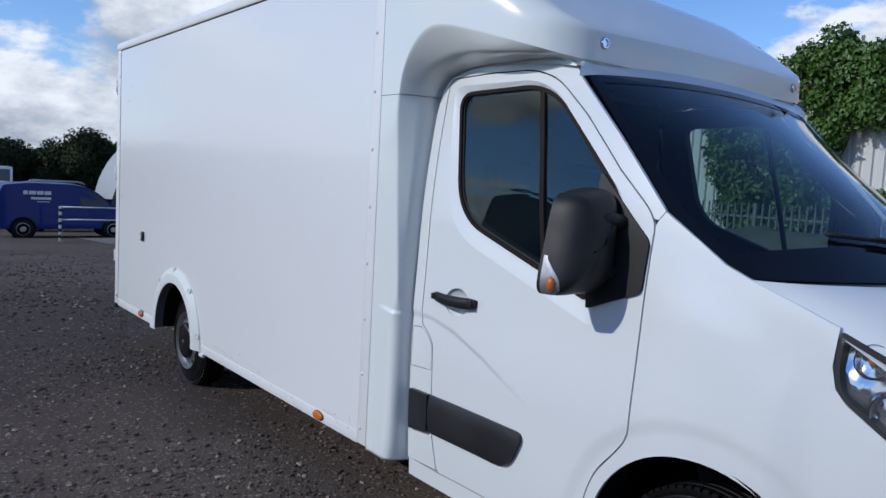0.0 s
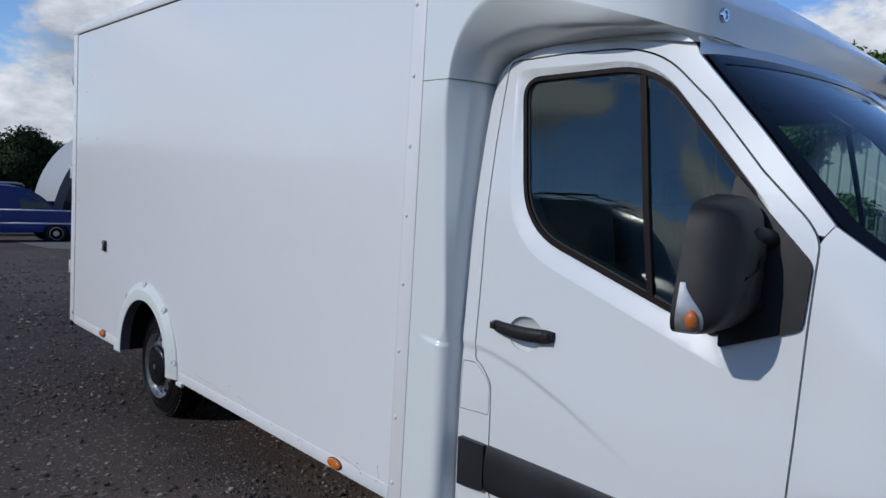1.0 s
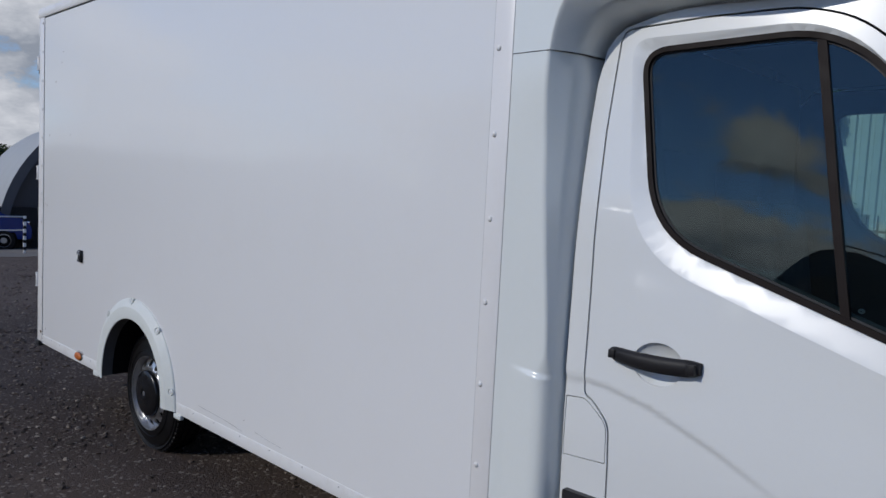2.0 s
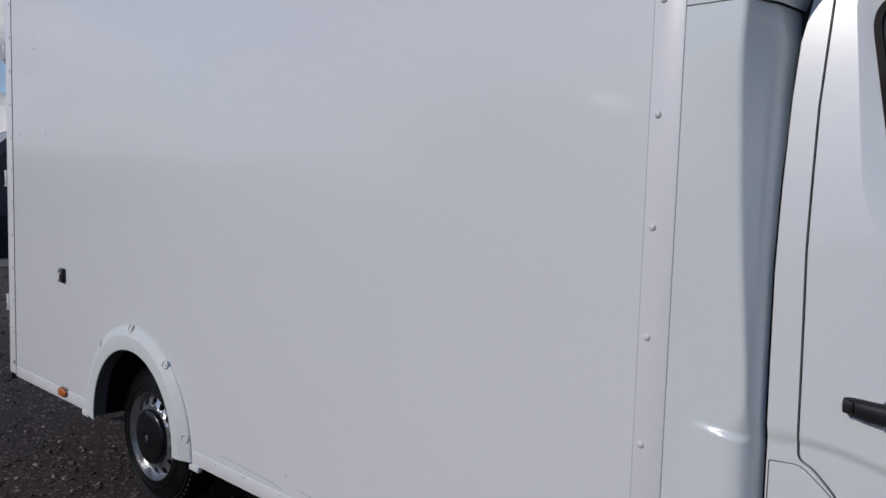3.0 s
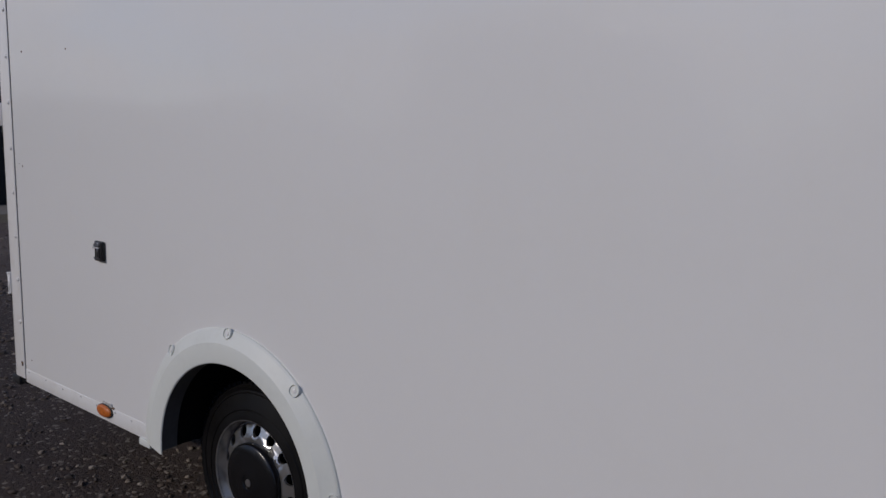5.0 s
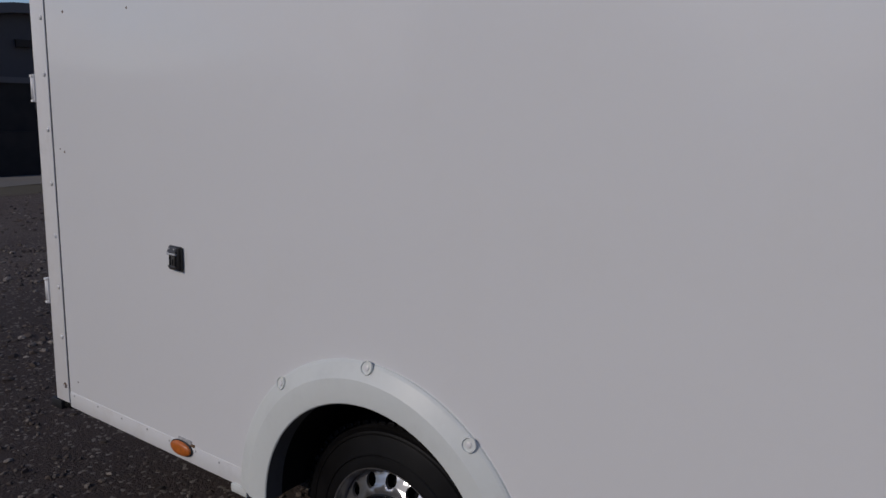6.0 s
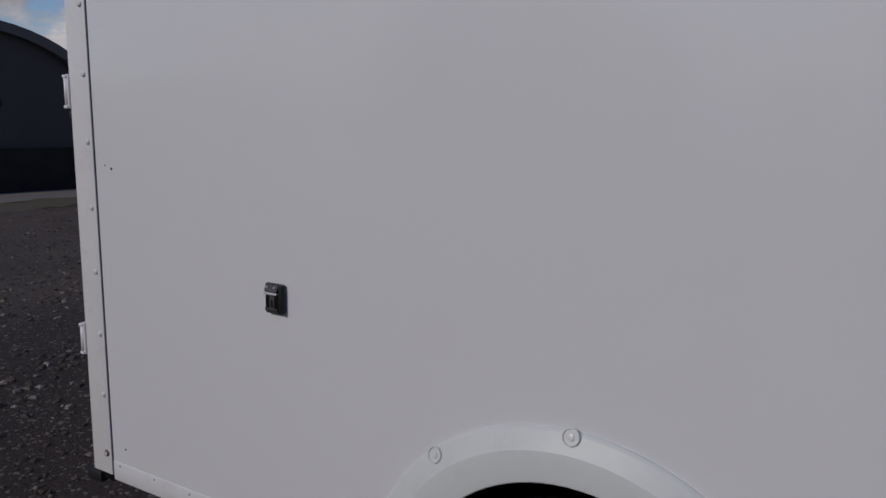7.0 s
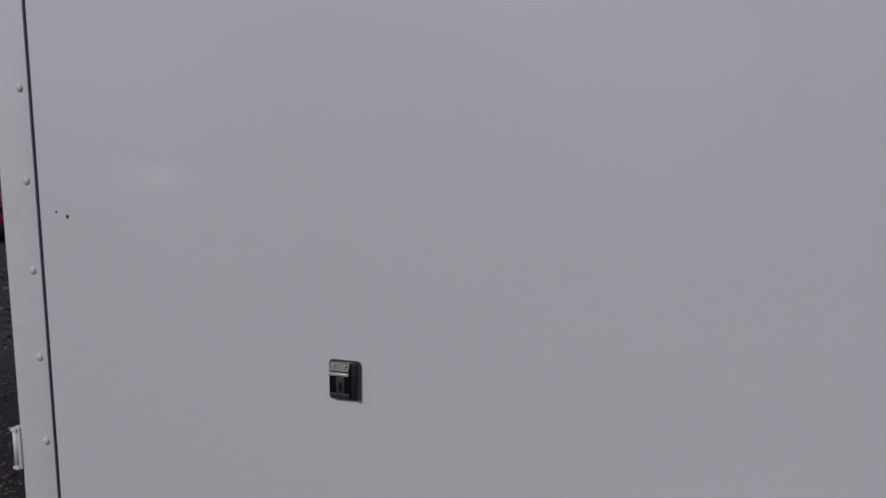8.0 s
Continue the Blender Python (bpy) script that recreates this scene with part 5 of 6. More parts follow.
# side marker lamps
def marker(x, z, mat, label, size=1.0):
    shape = Matrix.Diagonal((size, 0.47 * size, 1, 1))
    base = part("side_marker", lathe([(0.058, 0.0), (0.058, 0.004), (0.054, 0.006), (0, 0.006)], 28, pose(x, -0.0025, z, 90, 0, 0) @ shape), RUBBER, van, label)
    part("marker_lens", lathe([(0.053, 0.005), (0.051, 0.011), (0.044, 0.015), (0.025, 0.0175), (0, 0.018)], 28, pose(x, -0.0025, z, 90, 0, 0) @ shape), mat, base, "amber lens")


marker(2.261, 0.371, AMBER, "oval amber side marker lamp", 0.92)
marker(-0.791, 0.383, AMBER_WORN, "oval weathered amber side marker lamp")
part("torn_tape", box(-0.812, -0.742, -0.004, 0.0, 0.405, 0.419, 0.001), SCUFF, van)
part("rust_mark", box(-0.752, -0.726, -0.0032, 0.0, 0.399, 0.409, 0.0012), RUST, van)

# black latch let into the panel
latch = part("panel_latch", box(-0.8135, -0.750, -0.014, 0.0, 0.996, 1.075, 0.006), CAP_BLACK, van, "small black recessed latch with a metal bar")
part("latch_side", box(-0.764, -0.752, -0.0185, -0.010, 0.998, 1.073, 0.003), BLACK_PLASTIC, latch)
# pocket and slot are proud black blocks, coloured as shaded recesses
part("latch_pocket", box(-0.806, -0.768, -0.0145, -0.008, 1.004, 1.040, 0.002), SHADOW_BLACK, latch)
part("latch_bar", box(-0.8105, -0.767, -0.0225, -0.012, 1.0455, 1.0525, 0.0025), BAR_METAL, latch, "dull metal bar")
part("latch_slope", add_box(bmesh.new(), -0.021, 0.021, -0.002, 0.002, -0.010, 0.010, 0.001, 1, pose(-0.788, -0.0155, 1.063, -28, 0, 0)), DULL_GREY, latch)
part("latch_foot", add_box(bmesh.new(), -0.021, 0.021, -0.002, 0.002, -0.008, 0.008, 0.001, 1, pose(-0.788, -0.0150, 1.004, 30, 0, 0)), DULL_GREY, latch)
part("latch_tongue", box(-0.797, -0.779, -0.0155, -0.010, 1.008, 1.042, 0.002), DULL_GREY, latch)
part("latch_slot", box(-0.7905, -0.7845, -0.0162, -0.010, 1.014, 1.032, 0.001), SHADOW_BLACK, latch)
for z in (1.066,):
    for x in (-0.801, -0.776):
        part("latch_screw", lathe([(0.0032, 0), (0.002, 0.0015), (0, 0.002)], 8, pose(x, -0.0185, z, 62, 0, 0)), SCUFF, latch)

# ---- surroundings ----
BLUE = surface("blue_van_paint", (0.001, 0.022, 0.17), 0.4, coat=0.2, vary=0.06, scale=1.5, grain=60, spec=0.15)
WHITE_CAR = surface("white_vehicle_paint", (0.72, 0.72, 0.71), 0.3, coat=0.6, vary=0.03, scale=1.5)
DARK_CAR = surface("dark_grey_vehicle_paint", (0.03, 0.032, 0.036), 0.25, coat=0.8, vary=0.08, scale=1.5)
RED = surface("red_car_paint", (0.32, 0.008, 0.03), 0.25, coat=0.9, vary=0.06, scale=1.5)
YELLOW = surface("yellow_paint", (0.72, 0.42, 0.02), 0.4, vary=0.08, scale=2)
GREY_SHEET = surface("grey_canvas_curtain", (0.10, 0.11, 0.13), 0.6, vary=0.12, scale=2)
DARK_GLASS = surface("dark_vehicle_glass", (0.012, 0.014, 0.016), 0.05, vary=0.1, spec=0.6)
CLAD = surface("pale_profiled_cladding", (0.55, 0.55, 0.53), 0.45, vary=0.08, scale=1.3, grain=30, dirt=(0.30, 0.27, 0.22), dirt_amount=0.35, stretch=(1, 1, 0.25))
CLAD_HIGH = surface("white_wall_panel", (0.66, 0.66, 0.65), 0.5, vary=0.06, scale=0.8)
OCHRE = surface("ochre_fascia", (0.42, 0.25, 0.045), 0.55, vary=0.14, scale=2, dirt=(0.18, 0.11, 0.04), dirt_amount=0.4)
PIPE = surface("ochre_pipe", (0.40, 0.30, 0.12), 0.5, vary=0.12, scale=4)
LEAF = surface("climber_leaf", (0.062, 0.125, 0.018), 0.5, vary=0.35, scale=2.5, grain=14)
LEAF_DARK = surface("dark_tree_leaf", (0.030, 0.046, 0.017), 0.8, vary=0.35, scale=1.0, grain=6, spec=0.2)
BARK = surface("bark", (0.085, 0.065, 0.050), 0.9, vary=0.3, scale=5, grain=40, bump=0.004, bump_scale=30)
TUNNEL_SKIN = surface("grey_tunnel_sheet", (0.36, 0.37, 0.37), 0.6, vary=0.08, scale=0.6, grain=12, dirt=(0.30, 0.30, 0.28), dirt_amount=0.35)
# end wall colour taken darker for the shade it lies in
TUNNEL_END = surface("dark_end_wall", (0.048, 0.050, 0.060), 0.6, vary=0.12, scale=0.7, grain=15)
TUNNEL_BAND = surface("black_plinth", (0.012, 0.012, 0.013), 0.8, vary=0.3, scale=2)
DOOR_GREY = surface("grey_door_frame", (0.085, 0.088, 0.098), 0.5, vary=0.1)
GALV = surface("galvanised_steel", (0.42, 0.43, 0.44), 0.45, metal=0.6, vary=0.12, scale=8)
RAIL_WHITE = surface("white_barrier_paint", (0.75, 0.75, 0.74), 0.4, vary=0.05)
CONCRETE = surface("pale_concrete_apron", (0.19, 0.175, 0.155), 0.85, vary=0.16, scale=0.7, grain=20, bump=0.004, bump_scale=40)
VERGE = surface("dry_grass_verge", (0.105, 0.088, 0.056), 0.95, vary=0.3, scale=3, grain=40, bump=0.02, bump_scale=30)
WALL_DARK = surface("dark_yard_wall", (0.042, 0.044, 0.052), 0.75, vary=0.15, scale=1.2)


def simple_wheel(parent, x, y, z, r, w, side):
    m = pose(x, y, z, -90 * side, 0, 0)
    t = part("wheel", lathe([(r * 0.62, -w / 2), (r * 0.9, -w / 2), (r, -w / 2 + 0.03), (r, w / 2 - 0.03), (r * 0.92, w / 2), (r * 0.64, w / 2)], 28, m), TYRE, parent)
    part("rim", lathe([(r * 0.65, w / 2 - 0.005), (r * 0.60, w / 2 - 0.002), (r * 0.55, w / 2 - 0.03), (r * 0.3, w / 2 - 0.02), (r * 0.26, w / 2 - 0.005), (0, w / 2 - 0.005)], 24, m), STEEL, t)


def vehicle(name, label, category, side, width, paint, wheels, wheel_r, windows, tumble=0.12, extras=()):
    """A road vehicle in its own frame: nose to +x, wheels on z = 0, middle on y = 0. side: its outline from the side."""
    root = tagged(empty(name), label, category)
    outline = rounded(side, 4)
    bm = bmesh.new()
    zmid = 0.55 * max(p[1] for p in outline)
    zmax = max(p[1] for p in outline)

    def half(z):
        return width / 2 * (1 - tumble * smooth01((z - zmid) / (zmax - zmid)) - 0.05 * smooth01((0.45 - z) / 0.3))

    rows = []
    n = 7
    for k in range(n + 1):
        s = -1 + 2 * k / n
        ring = []
        for x, z in outline:
            inset_k = 0.985 if k in (0, n) else 1.0
            ring.append(bm.verts.new((x * (inset_k if abs(x) > 1 else 1), half(z) * s, z if k not in (0, n) else lerp(z, zmid, 0.02))))
        rows.append(ring)
    for a, b in zip(rows, rows[1:]):
        for i in range(len(outline)):
            bm.faces.new((a[i - 1], a[i], b[i], b[i - 1]))
    bm.faces.new(rows[0])
    bm.faces.new(rows[-1][::-1])
    bmesh.ops.recalc_face_normals(bm, faces=bm.faces[:])
    part("body", bm, paint, root, deg=30)
    for quad in windows:
        for sgn in (-1, 1):
            poly = rounded([(x, z, 0.05) for x, z in quad], 3)
            b = bmesh.new()
            fo = [b.verts.new((x, sgn * (half(z) + 0.004), z)) for x, z in poly]
            fi = [b.verts.new((x, sgn * (half(z) - 0.03), z)) for x, z in poly]
            b.faces.new(fo)
            for i in range(len(poly)):
                b.faces.new((fo[i - 1], fo[i], fi[i], fi[i - 1]))
            bmesh.ops.recalc_face_normals(b, faces=b.faces[:])
            part("side_window", b, DARK_GLASS, root)
    for x in wheels:
        for sgn in (-1, 1):
            # black disc on the flank, standing in for the shaded wheel opening
            arch = bmesh.new()
            add_lathe(arch, [(0, -0.005), (wheel_r * 1.18, -0.005), (wheel_r * 1.18, 0.012), (0, 0.012)], 28, pose(x, sgn * (half(wheel_r) + 0.001), wheel_r * 1.05, -90 * sgn, 0, 0))
            bmesh.ops.recalc_face_normals(arch, faces=arch.faces[:])
            part("wheel_arch", arch, SHADOW_BLACK, root)
            simple_wheel(root, x, sgn * (half(wheel_r) - 0.07), wheel_r, wheel_r, 0.20, sgn)
    for nm, b, mt in extras:
        part(nm, b, mt, root)
    return root


def place(ob, x, y, heading, z=None):
    """heading: degrees from +x to +y in which the nose points."""
    ob.matrix_world = pose(x, y, ground_z(x) if z is None else z, 0, 0, heading)
    return ob


SMALL_VAN = [(-2.10, 0.32, 0.05), (-2.16, 0.75, 0.1), (-2.10, 1.35), (-1.98, 1.74, 0.14), (-1.2, 1.83, 0.3), (0.2, 1.82, 0.4), (0.72, 1.66, 0.3), (1.35, 1.12, 0.12), (1.98, 0.96, 0.25), (2.14, 0.70, 0.12), (2.12, 0.35, 0.08)]
SMALL_WIN = [[(0.25, 1.62), (0.72, 1.56), (1.20, 1.14), (0.30, 1.12)]]


def plain_marks(y, parent_side):
    """Plain bars where the lettering stands on the van's side."""
    out = []
    for x0, x1, z0, z1 in ((-1.38, -1.25, 1.44, 1.56), (-1.22, -1.02, 1.44, 1.56), (-0.99, -0.80, 1.44, 1.56), (-0.77, -0.58, 1.44, 1.56), (-1.16, -0.58, 1.28, 1.36), (-0.98, -0.62, 1.20, 1.225)):
        w = 0.004
        b = bmesh.new()
        add_box(b, x0, x1, y - w, y + w, z0, z1, 0.0)
        out.append(("sign_bar", b, RAIL_WHITE))
    return out


blue_van = vehicle("panel_van", "dark blue small panel van with white bars of lettering, parked", "van", SMALL_VAN, 1.78, BLUE, (-1.38, 1.33), 0.32, SMALL_WIN,
                   extras=plain_marks(-0.862, -1) + [("bumper", box(-2.19, -2.0, -0.85, 0.85, 0.30, 0.62, 0.06), BLACK_PLASTIC), ("bumper", box(1.95, 2.17, -0.83, 0.83, 0.26, 0.52, 0.06), BLACK_PLASTIC),
                                                   ("tail_lamp", box(-2.13, -2.06, -0.87, -0.72, 0.95, 1.30, 0.02), RED), ("headlamp", box(1.86, 2.06, -0.84, -0.60, 0.78, 0.92, 0.03), CHROME)])
BV = Vector((-22.4, 3.95))
place(blue_van, BV.x, BV.y, 86)

CAR = [(-2.0, 0.30, 0.05), (-2.08, 0.72, 0.1), (-1.92, 0.98, 0.1), (-1.45, 1.40, 0.2), (-0.3, 1.47, 0.4), (0.35, 1.40, 0.25), (1.05, 0.98, 0.15), (1.85, 0.84, 0.25), (2.05, 0.62, 0.12), (2.02, 0.30, 0.06)]
CAR_WIN = [[(-1.32, 1.32), (0.28, 1.32), (0.82, 1.0), (-1.55, 1.0)]]

white_van = vehicle("panel_van", "white panel van parked behind the blue van", "van", [(x * 1.1, z * 1.10, *r) for x, z, *r in SMALL_VAN], 1.85, WHITE_CAR, (-1.5, 1.45), 0.33, SMALL_WIN)
place(white_van, -30.8, 3.2, 84)
rack_car = vehicle("estate_car", "dark estate car with pale roof bars", "car", [(x * 1.08, z * 1.30, *r) for x, z, *r in CAR], 1.78, DARK_CAR, (-1.35, 1.35), 0.32, CAR_WIN,
                   extras=[("roof_bar", add_tube(bmesh.new(), [(-1.5, s * 0.62, 1.92), (-1.4, s * 0.62, 1.99), (0.3, s * 0.62, 1.99), (0.4, s * 0.62, 1.90)], 0.025, 6), GALV) for s in (-1, 1)])
place(rack_car, -27.5, 5.2, 84)
# curtain-sided lorry at the far side of the yard
lorry = tagged(empty("box_lorry"), "grey curtain-sided lorry with a white frame", "lorry")
part("load_body", box(-3.5, 2.0, -1.2, 1.2, 0.95, 2.68, 0.03), GREY_SHEET, lorry)
for s in (-1, 1):
    part("top_rail", box(-3.52, 2.02, s * 1.2 - 0.03, s * 1.2 + 0.03, 2.62, 2.74, 0.01), WHITE_CAR, lorry)
    for x in (-3.5, 2.0):
        part("corner_post", box(x - 0.05, x + 0.05, s * 1.2 - 0.04, s * 1.2 + 0.04, 0.9, 2.72, 0.01), WHITE_CAR, lorry)
    for x in (-2.3, 2.9):
        simple_wheel(lorry, x, s * 1.02, 0.45, 0.45, 0.3, s)
part("lorry_cab", box(2.15, 3.75, -1.12, 1.12, 0.45, 2.5, 0.18, 3), WHITE_CAR, lorry)
place(lorry, -34.0, 0.45, 264)

# white barrier in front of the blue van
barrier = tagged(empty("pedestrian_barrier"), "white tubular barrier with a striped end post", "barrier")
for i, y in enumerate((0.0, 2.0)):
    p = part("barrier_post", box(-0.035, 0.035, y - 0.035, y + 0.035, 0.0, 1.06, 0.004), RAIL_WHITE, barrier, "white post with dark stripes")
    for k in range(5):
        part("stripe", box(-0.037, 0.037, y - 0.037, y + 0.037, 0.10 + k * 0.2, 0.19 + k * 0.2), BLACK_PLASTIC, p)
for z in (0.66, 1.04):
    part("barrier_rail", add_tube(bmesh.new(), [(0, 0, z), (0, 2.0, z)], 0.019, 8), RAIL_WHITE, barrier)
place(barrier, -19.2, 3.10, -4)

# arched shed
ANG = radians(11.3)
FOOT = Vector((-22.0, 5.22))
RAD, RISE = 4.7, 4.85
shed = tagged(empty("arched_shed"), "grey arched tunnel shed with a dark end wall", "shed")
shed_z = ground_z(-22.0) - 0.05


def shed_pt(s, h, d):
    """s across from the near foot, h up, d back from the end wall."""
    across = Vector((math.sin(ANG), math.cos(ANG)))
    back = Vector((-math.cos(ANG), math.sin(ANG)))
    q = FOOT + across * s + back * d
    return (q.x, q.y, shed_z + h)


def shed_arch(a, grow=0.0):
    return RAD - (RAD + grow) * math.cos(a), max((RISE + grow) * math.sin(a) ** 0.92, 0.0)


bm = bmesh.new()
add_grid(bm, lambda u, v: shed_pt(*shed_arch(math.pi * u, 0.0), 14.0 * v), 36, 10)
part("shed_roof", bm, TUNNEL_SKIN, shed, "grey curved sheet roof")
bm = bmesh.new()
add_grid(bm, lambda u, v: shed_pt(*shed_arch(math.pi * u, [0.06, 0.07, -0.20, -0.20][int(v * 3 + 0.5)]), [0.12, -0.10, -0.10, 0.25][int(v * 3 + 0.5)]), 36, 3)
bmesh.ops.recalc_face_normals(bm, faces=bm.faces[:])
part("verge_trim", bm, DOOR_GREY, shed, "dark edge trim round the arch")
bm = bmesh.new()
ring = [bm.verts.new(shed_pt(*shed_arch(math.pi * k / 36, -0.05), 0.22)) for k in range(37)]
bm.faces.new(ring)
part("end_wall", bm, TUNNEL_END, shed, "end wall in shade, its blue-grey colour darkened to suit", flat=True)


def shed_box(name, s0, s1, h0, h1, d0, d1, mt, label=""):
    b = bmesh.new()
    vs = [b.verts.new(shed_pt(s, h, d)) for s in (s0, s1) for h in (h0, h1) for d in (d0, d1)]
    for f in ((0, 1, 3, 2), (4, 6, 7, 5), (0, 4, 5, 1), (2, 3, 7, 6), (0, 2, 6, 4), (1, 5, 7, 3)):
        b.faces.new([vs[i] for i in f])
    bmesh.ops.recalc_face_normals(b, faces=b.faces[:])
    return part(name, b, mt, shed, label)


shed_box("plinth", -0.2, 9.6, 0.0, 1.36, 0.05, 0.20, TUNNEL_BAND, "black plinth along the foot of the wall")
for s0, s1, h0, h1 in ((1.7, 1.85, 1.36, 2.85), (4.92, 5.10, 1.36, 2.85), (1.7, 5.10, 2.72, 2.88)):
    shed_box("door_frame", s0, s1, h0, h1, 0.08, 0.24, DOOR_GREY, "grey door frame")
shed_box("shed_door", 1.85, 4.92, 0.2, 2.72, 0.16, 0.21, TUNNEL_BAND, "closed dark door")
for k in range(9):
    shed_box("wall_batten", 0.9 + k * 0.98, 0.94 + k * 0.98, 2.9, 2.9 + 0.02, 0.18, 0.21, TUNNEL_END)
shed_box("wall_lamp", 4.30, 4.72, 3.72, 3.92, 0.02, 0.20, BLACK_PLASTIC, "black wall lamp over the door")
bm = bmesh.new()
add_lathe(bm, [(0, 0.08), (0.10, 0.07), (0.145, 0.03), (0.15, 0.0)], 20, Matrix.Translation(shed_pt(5.42, 2.63, 0.19)) @ pose(0, 0, 0, 0, 90, -11))
part("alarm_bell", bm, BLACK_PLASTIC, shed)
bm = bmesh.new()
add_tube(bm, [shed_pt(3.6, 4.3, 3.0), shed_pt(3.6, 5.35, 3.0)], 0.19, 12)
part("flue_pipe", bm, GALV, shed, "grey flue pipe")
bm = bmesh.new()
add_tube(bm, [shed_pt(3.6, 5.35, 3.0), shed_pt(3.6, 5.95, 3.0), shed_pt(3.6, 6.02, 3.0)], [0.27, 0.29, 0.2], 12)
part("flue_cowl", bm, BLACK_PLASTIC, shed, "dark flue cowl")

# apron and verge in front of the shed
bm = bmesh.new()
add_grid(bm, lambda u, v: (lerp(-21.6, -17.4, v) + 0.25 * noise.noise((u * 20, v * 3, 5)), lerp(4.0, 26.0, u), ground_z(lerp(-21.6, -17.4, v)) + 0.012), 40, 8)
tagged(part("apron", bm, CONCRETE, None), "pale dusty concrete apron before the shed", "paving", kind="structure")
bm = bmesh.new()
add_grid(bm, lambda u, v: (lerp(-17.6, -14.9, v) + 0.55 * noise.noise((u * 30, v * 2, 1)), lerp(5.0, 26.0, u), ground_z(lerp(-17.6, -14.9, v)) + 0.004 + 0.03 * math.sin(math.pi * v) * (0.6 + 0.6 * noise.noise((u * 40, v * 5, 2)))), 80, 4)
tagged(part("verge", bm, VERGE, None), "thin dry grass verge along the apron", "grass", kind="structure")

# raised clad gantry, drawn in front of the shed and moved back below
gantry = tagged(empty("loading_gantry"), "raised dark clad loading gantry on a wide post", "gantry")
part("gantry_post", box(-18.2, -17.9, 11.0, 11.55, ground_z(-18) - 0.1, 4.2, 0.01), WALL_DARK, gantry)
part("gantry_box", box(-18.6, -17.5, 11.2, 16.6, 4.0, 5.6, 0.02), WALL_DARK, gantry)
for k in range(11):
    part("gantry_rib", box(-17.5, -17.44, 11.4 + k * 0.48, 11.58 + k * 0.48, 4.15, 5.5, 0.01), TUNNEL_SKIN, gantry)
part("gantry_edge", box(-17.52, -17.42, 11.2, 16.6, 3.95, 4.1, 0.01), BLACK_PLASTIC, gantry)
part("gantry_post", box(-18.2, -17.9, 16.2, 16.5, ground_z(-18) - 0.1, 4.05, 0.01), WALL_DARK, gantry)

# enlarged 1.6 times about the camera's late position, fitting its view behind the shed
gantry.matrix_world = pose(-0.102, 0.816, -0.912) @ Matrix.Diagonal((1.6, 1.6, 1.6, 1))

# dark yard wall beyond the shed
yard_wall = tagged(empty("yard_wall"), "dark grey yard wall with a black foot", "wall")
part("wall_face", box(-23.2, -23.0, 15.6, 46.0, ground_z(-23) - 0.1, 2.05, 0.01), WALL_DARK, yard_wall)
part("wall_foot", box(-22.99, -22.9, 15.6, 46.0, ground_z(-23) - 0.1, 0.45, 0.01), TUNNEL_BAND, yard_wall)

# street lamp
lamp_x, lamp_y = -34.4, 27.4
street_lamp = tagged(empty("street_lamp"), "slim grey street lamp with a flat head", "street lamp")
part("lamp_post", add_tube(bmesh.new(), [(lamp_x, lamp_y, ground_z(lamp_x)), (lamp_x, lamp_y, 3.0), (lamp_x, lamp_y, 5.05)], [0.10, 0.07, 0.055], 10), WALL_DARK, street_lamp)
part("lamp_arm", add_tube(bmesh.new(), [(lamp_x, lamp_y, 5.03), (lamp_x - 0.2, lamp_y - 0.3, 5.1), (lamp_x - 0.35, lamp_y - 0.55, 5.12)], 0.04, 8), WALL_DARK, street_lamp)
part("lamp_head", add_box(bmesh.new(), -0.32, 0.32, -0.13, 0.13, -0.06, 0.06, 0.03, 2, pose(lamp_x - 0.45, lamp_y - 0.72, 5.12, 0, 0, 58)), BLACK_PLASTIC, street_lamp)

# red car with a plain plate, facing the van
red_car = vehicle("hatchback_car", "dark red hatchback car with a pale front plate", "car", CAR, 1.74, RED, (-1.3, 1.3), 0.31, CAR_WIN,
                  extras=[("grille", box(1.98, 2.06, -0.62, 0.62, 0.62, 0.74, 0.02), BLACK_PLASTIC), ("number_plate", box(2.04, 2.07, -0.26, 0.26, 0.44, 0.55, 0.005), RAIL_WHITE),
                          ("lower_grille", box(1.98, 2.055, -0.7, 0.7, 0.24, 0.38, 0.02), BLACK_PLASTIC)] +
                         [("plate_bar", box(2.07, 2.074, -0.23 + 0.066 * k, -0.19 + 0.066 * k, 0.46, 0.53), BLACK_PLASTIC) for k in range(7)] +
                         [("headlamp", box(1.80, 2.0, s * 0.70 - 0.16, s * 0.70 + 0.16, 0.66, 0.80, 0.04), CHROME) for s in (-1, 1)])
place(red_car, -13.2, 10.4, -42)
digger = tagged(empty("flatbed_truck"), "dark flatbed truck with a yellow body panel", "truck")
part("truck_cab", box(0.9, 2.5, -1.05, 1.05, 0.45, 3.1, 0.15, 3), DARK_CAR, digger)
part("truck_bed", box(-3.0, 0.8, -1.1, 1.1, 0.9, 1.35, 0.03), YELLOW, digger)
for s in (-1, 1):
    for x in (-2.0, 1.7):
        simple_wheel(digger, x, s * 0.95, 0.42, 0.42, 0.28, s)
place(digger, -16.6, 15.2, 137)


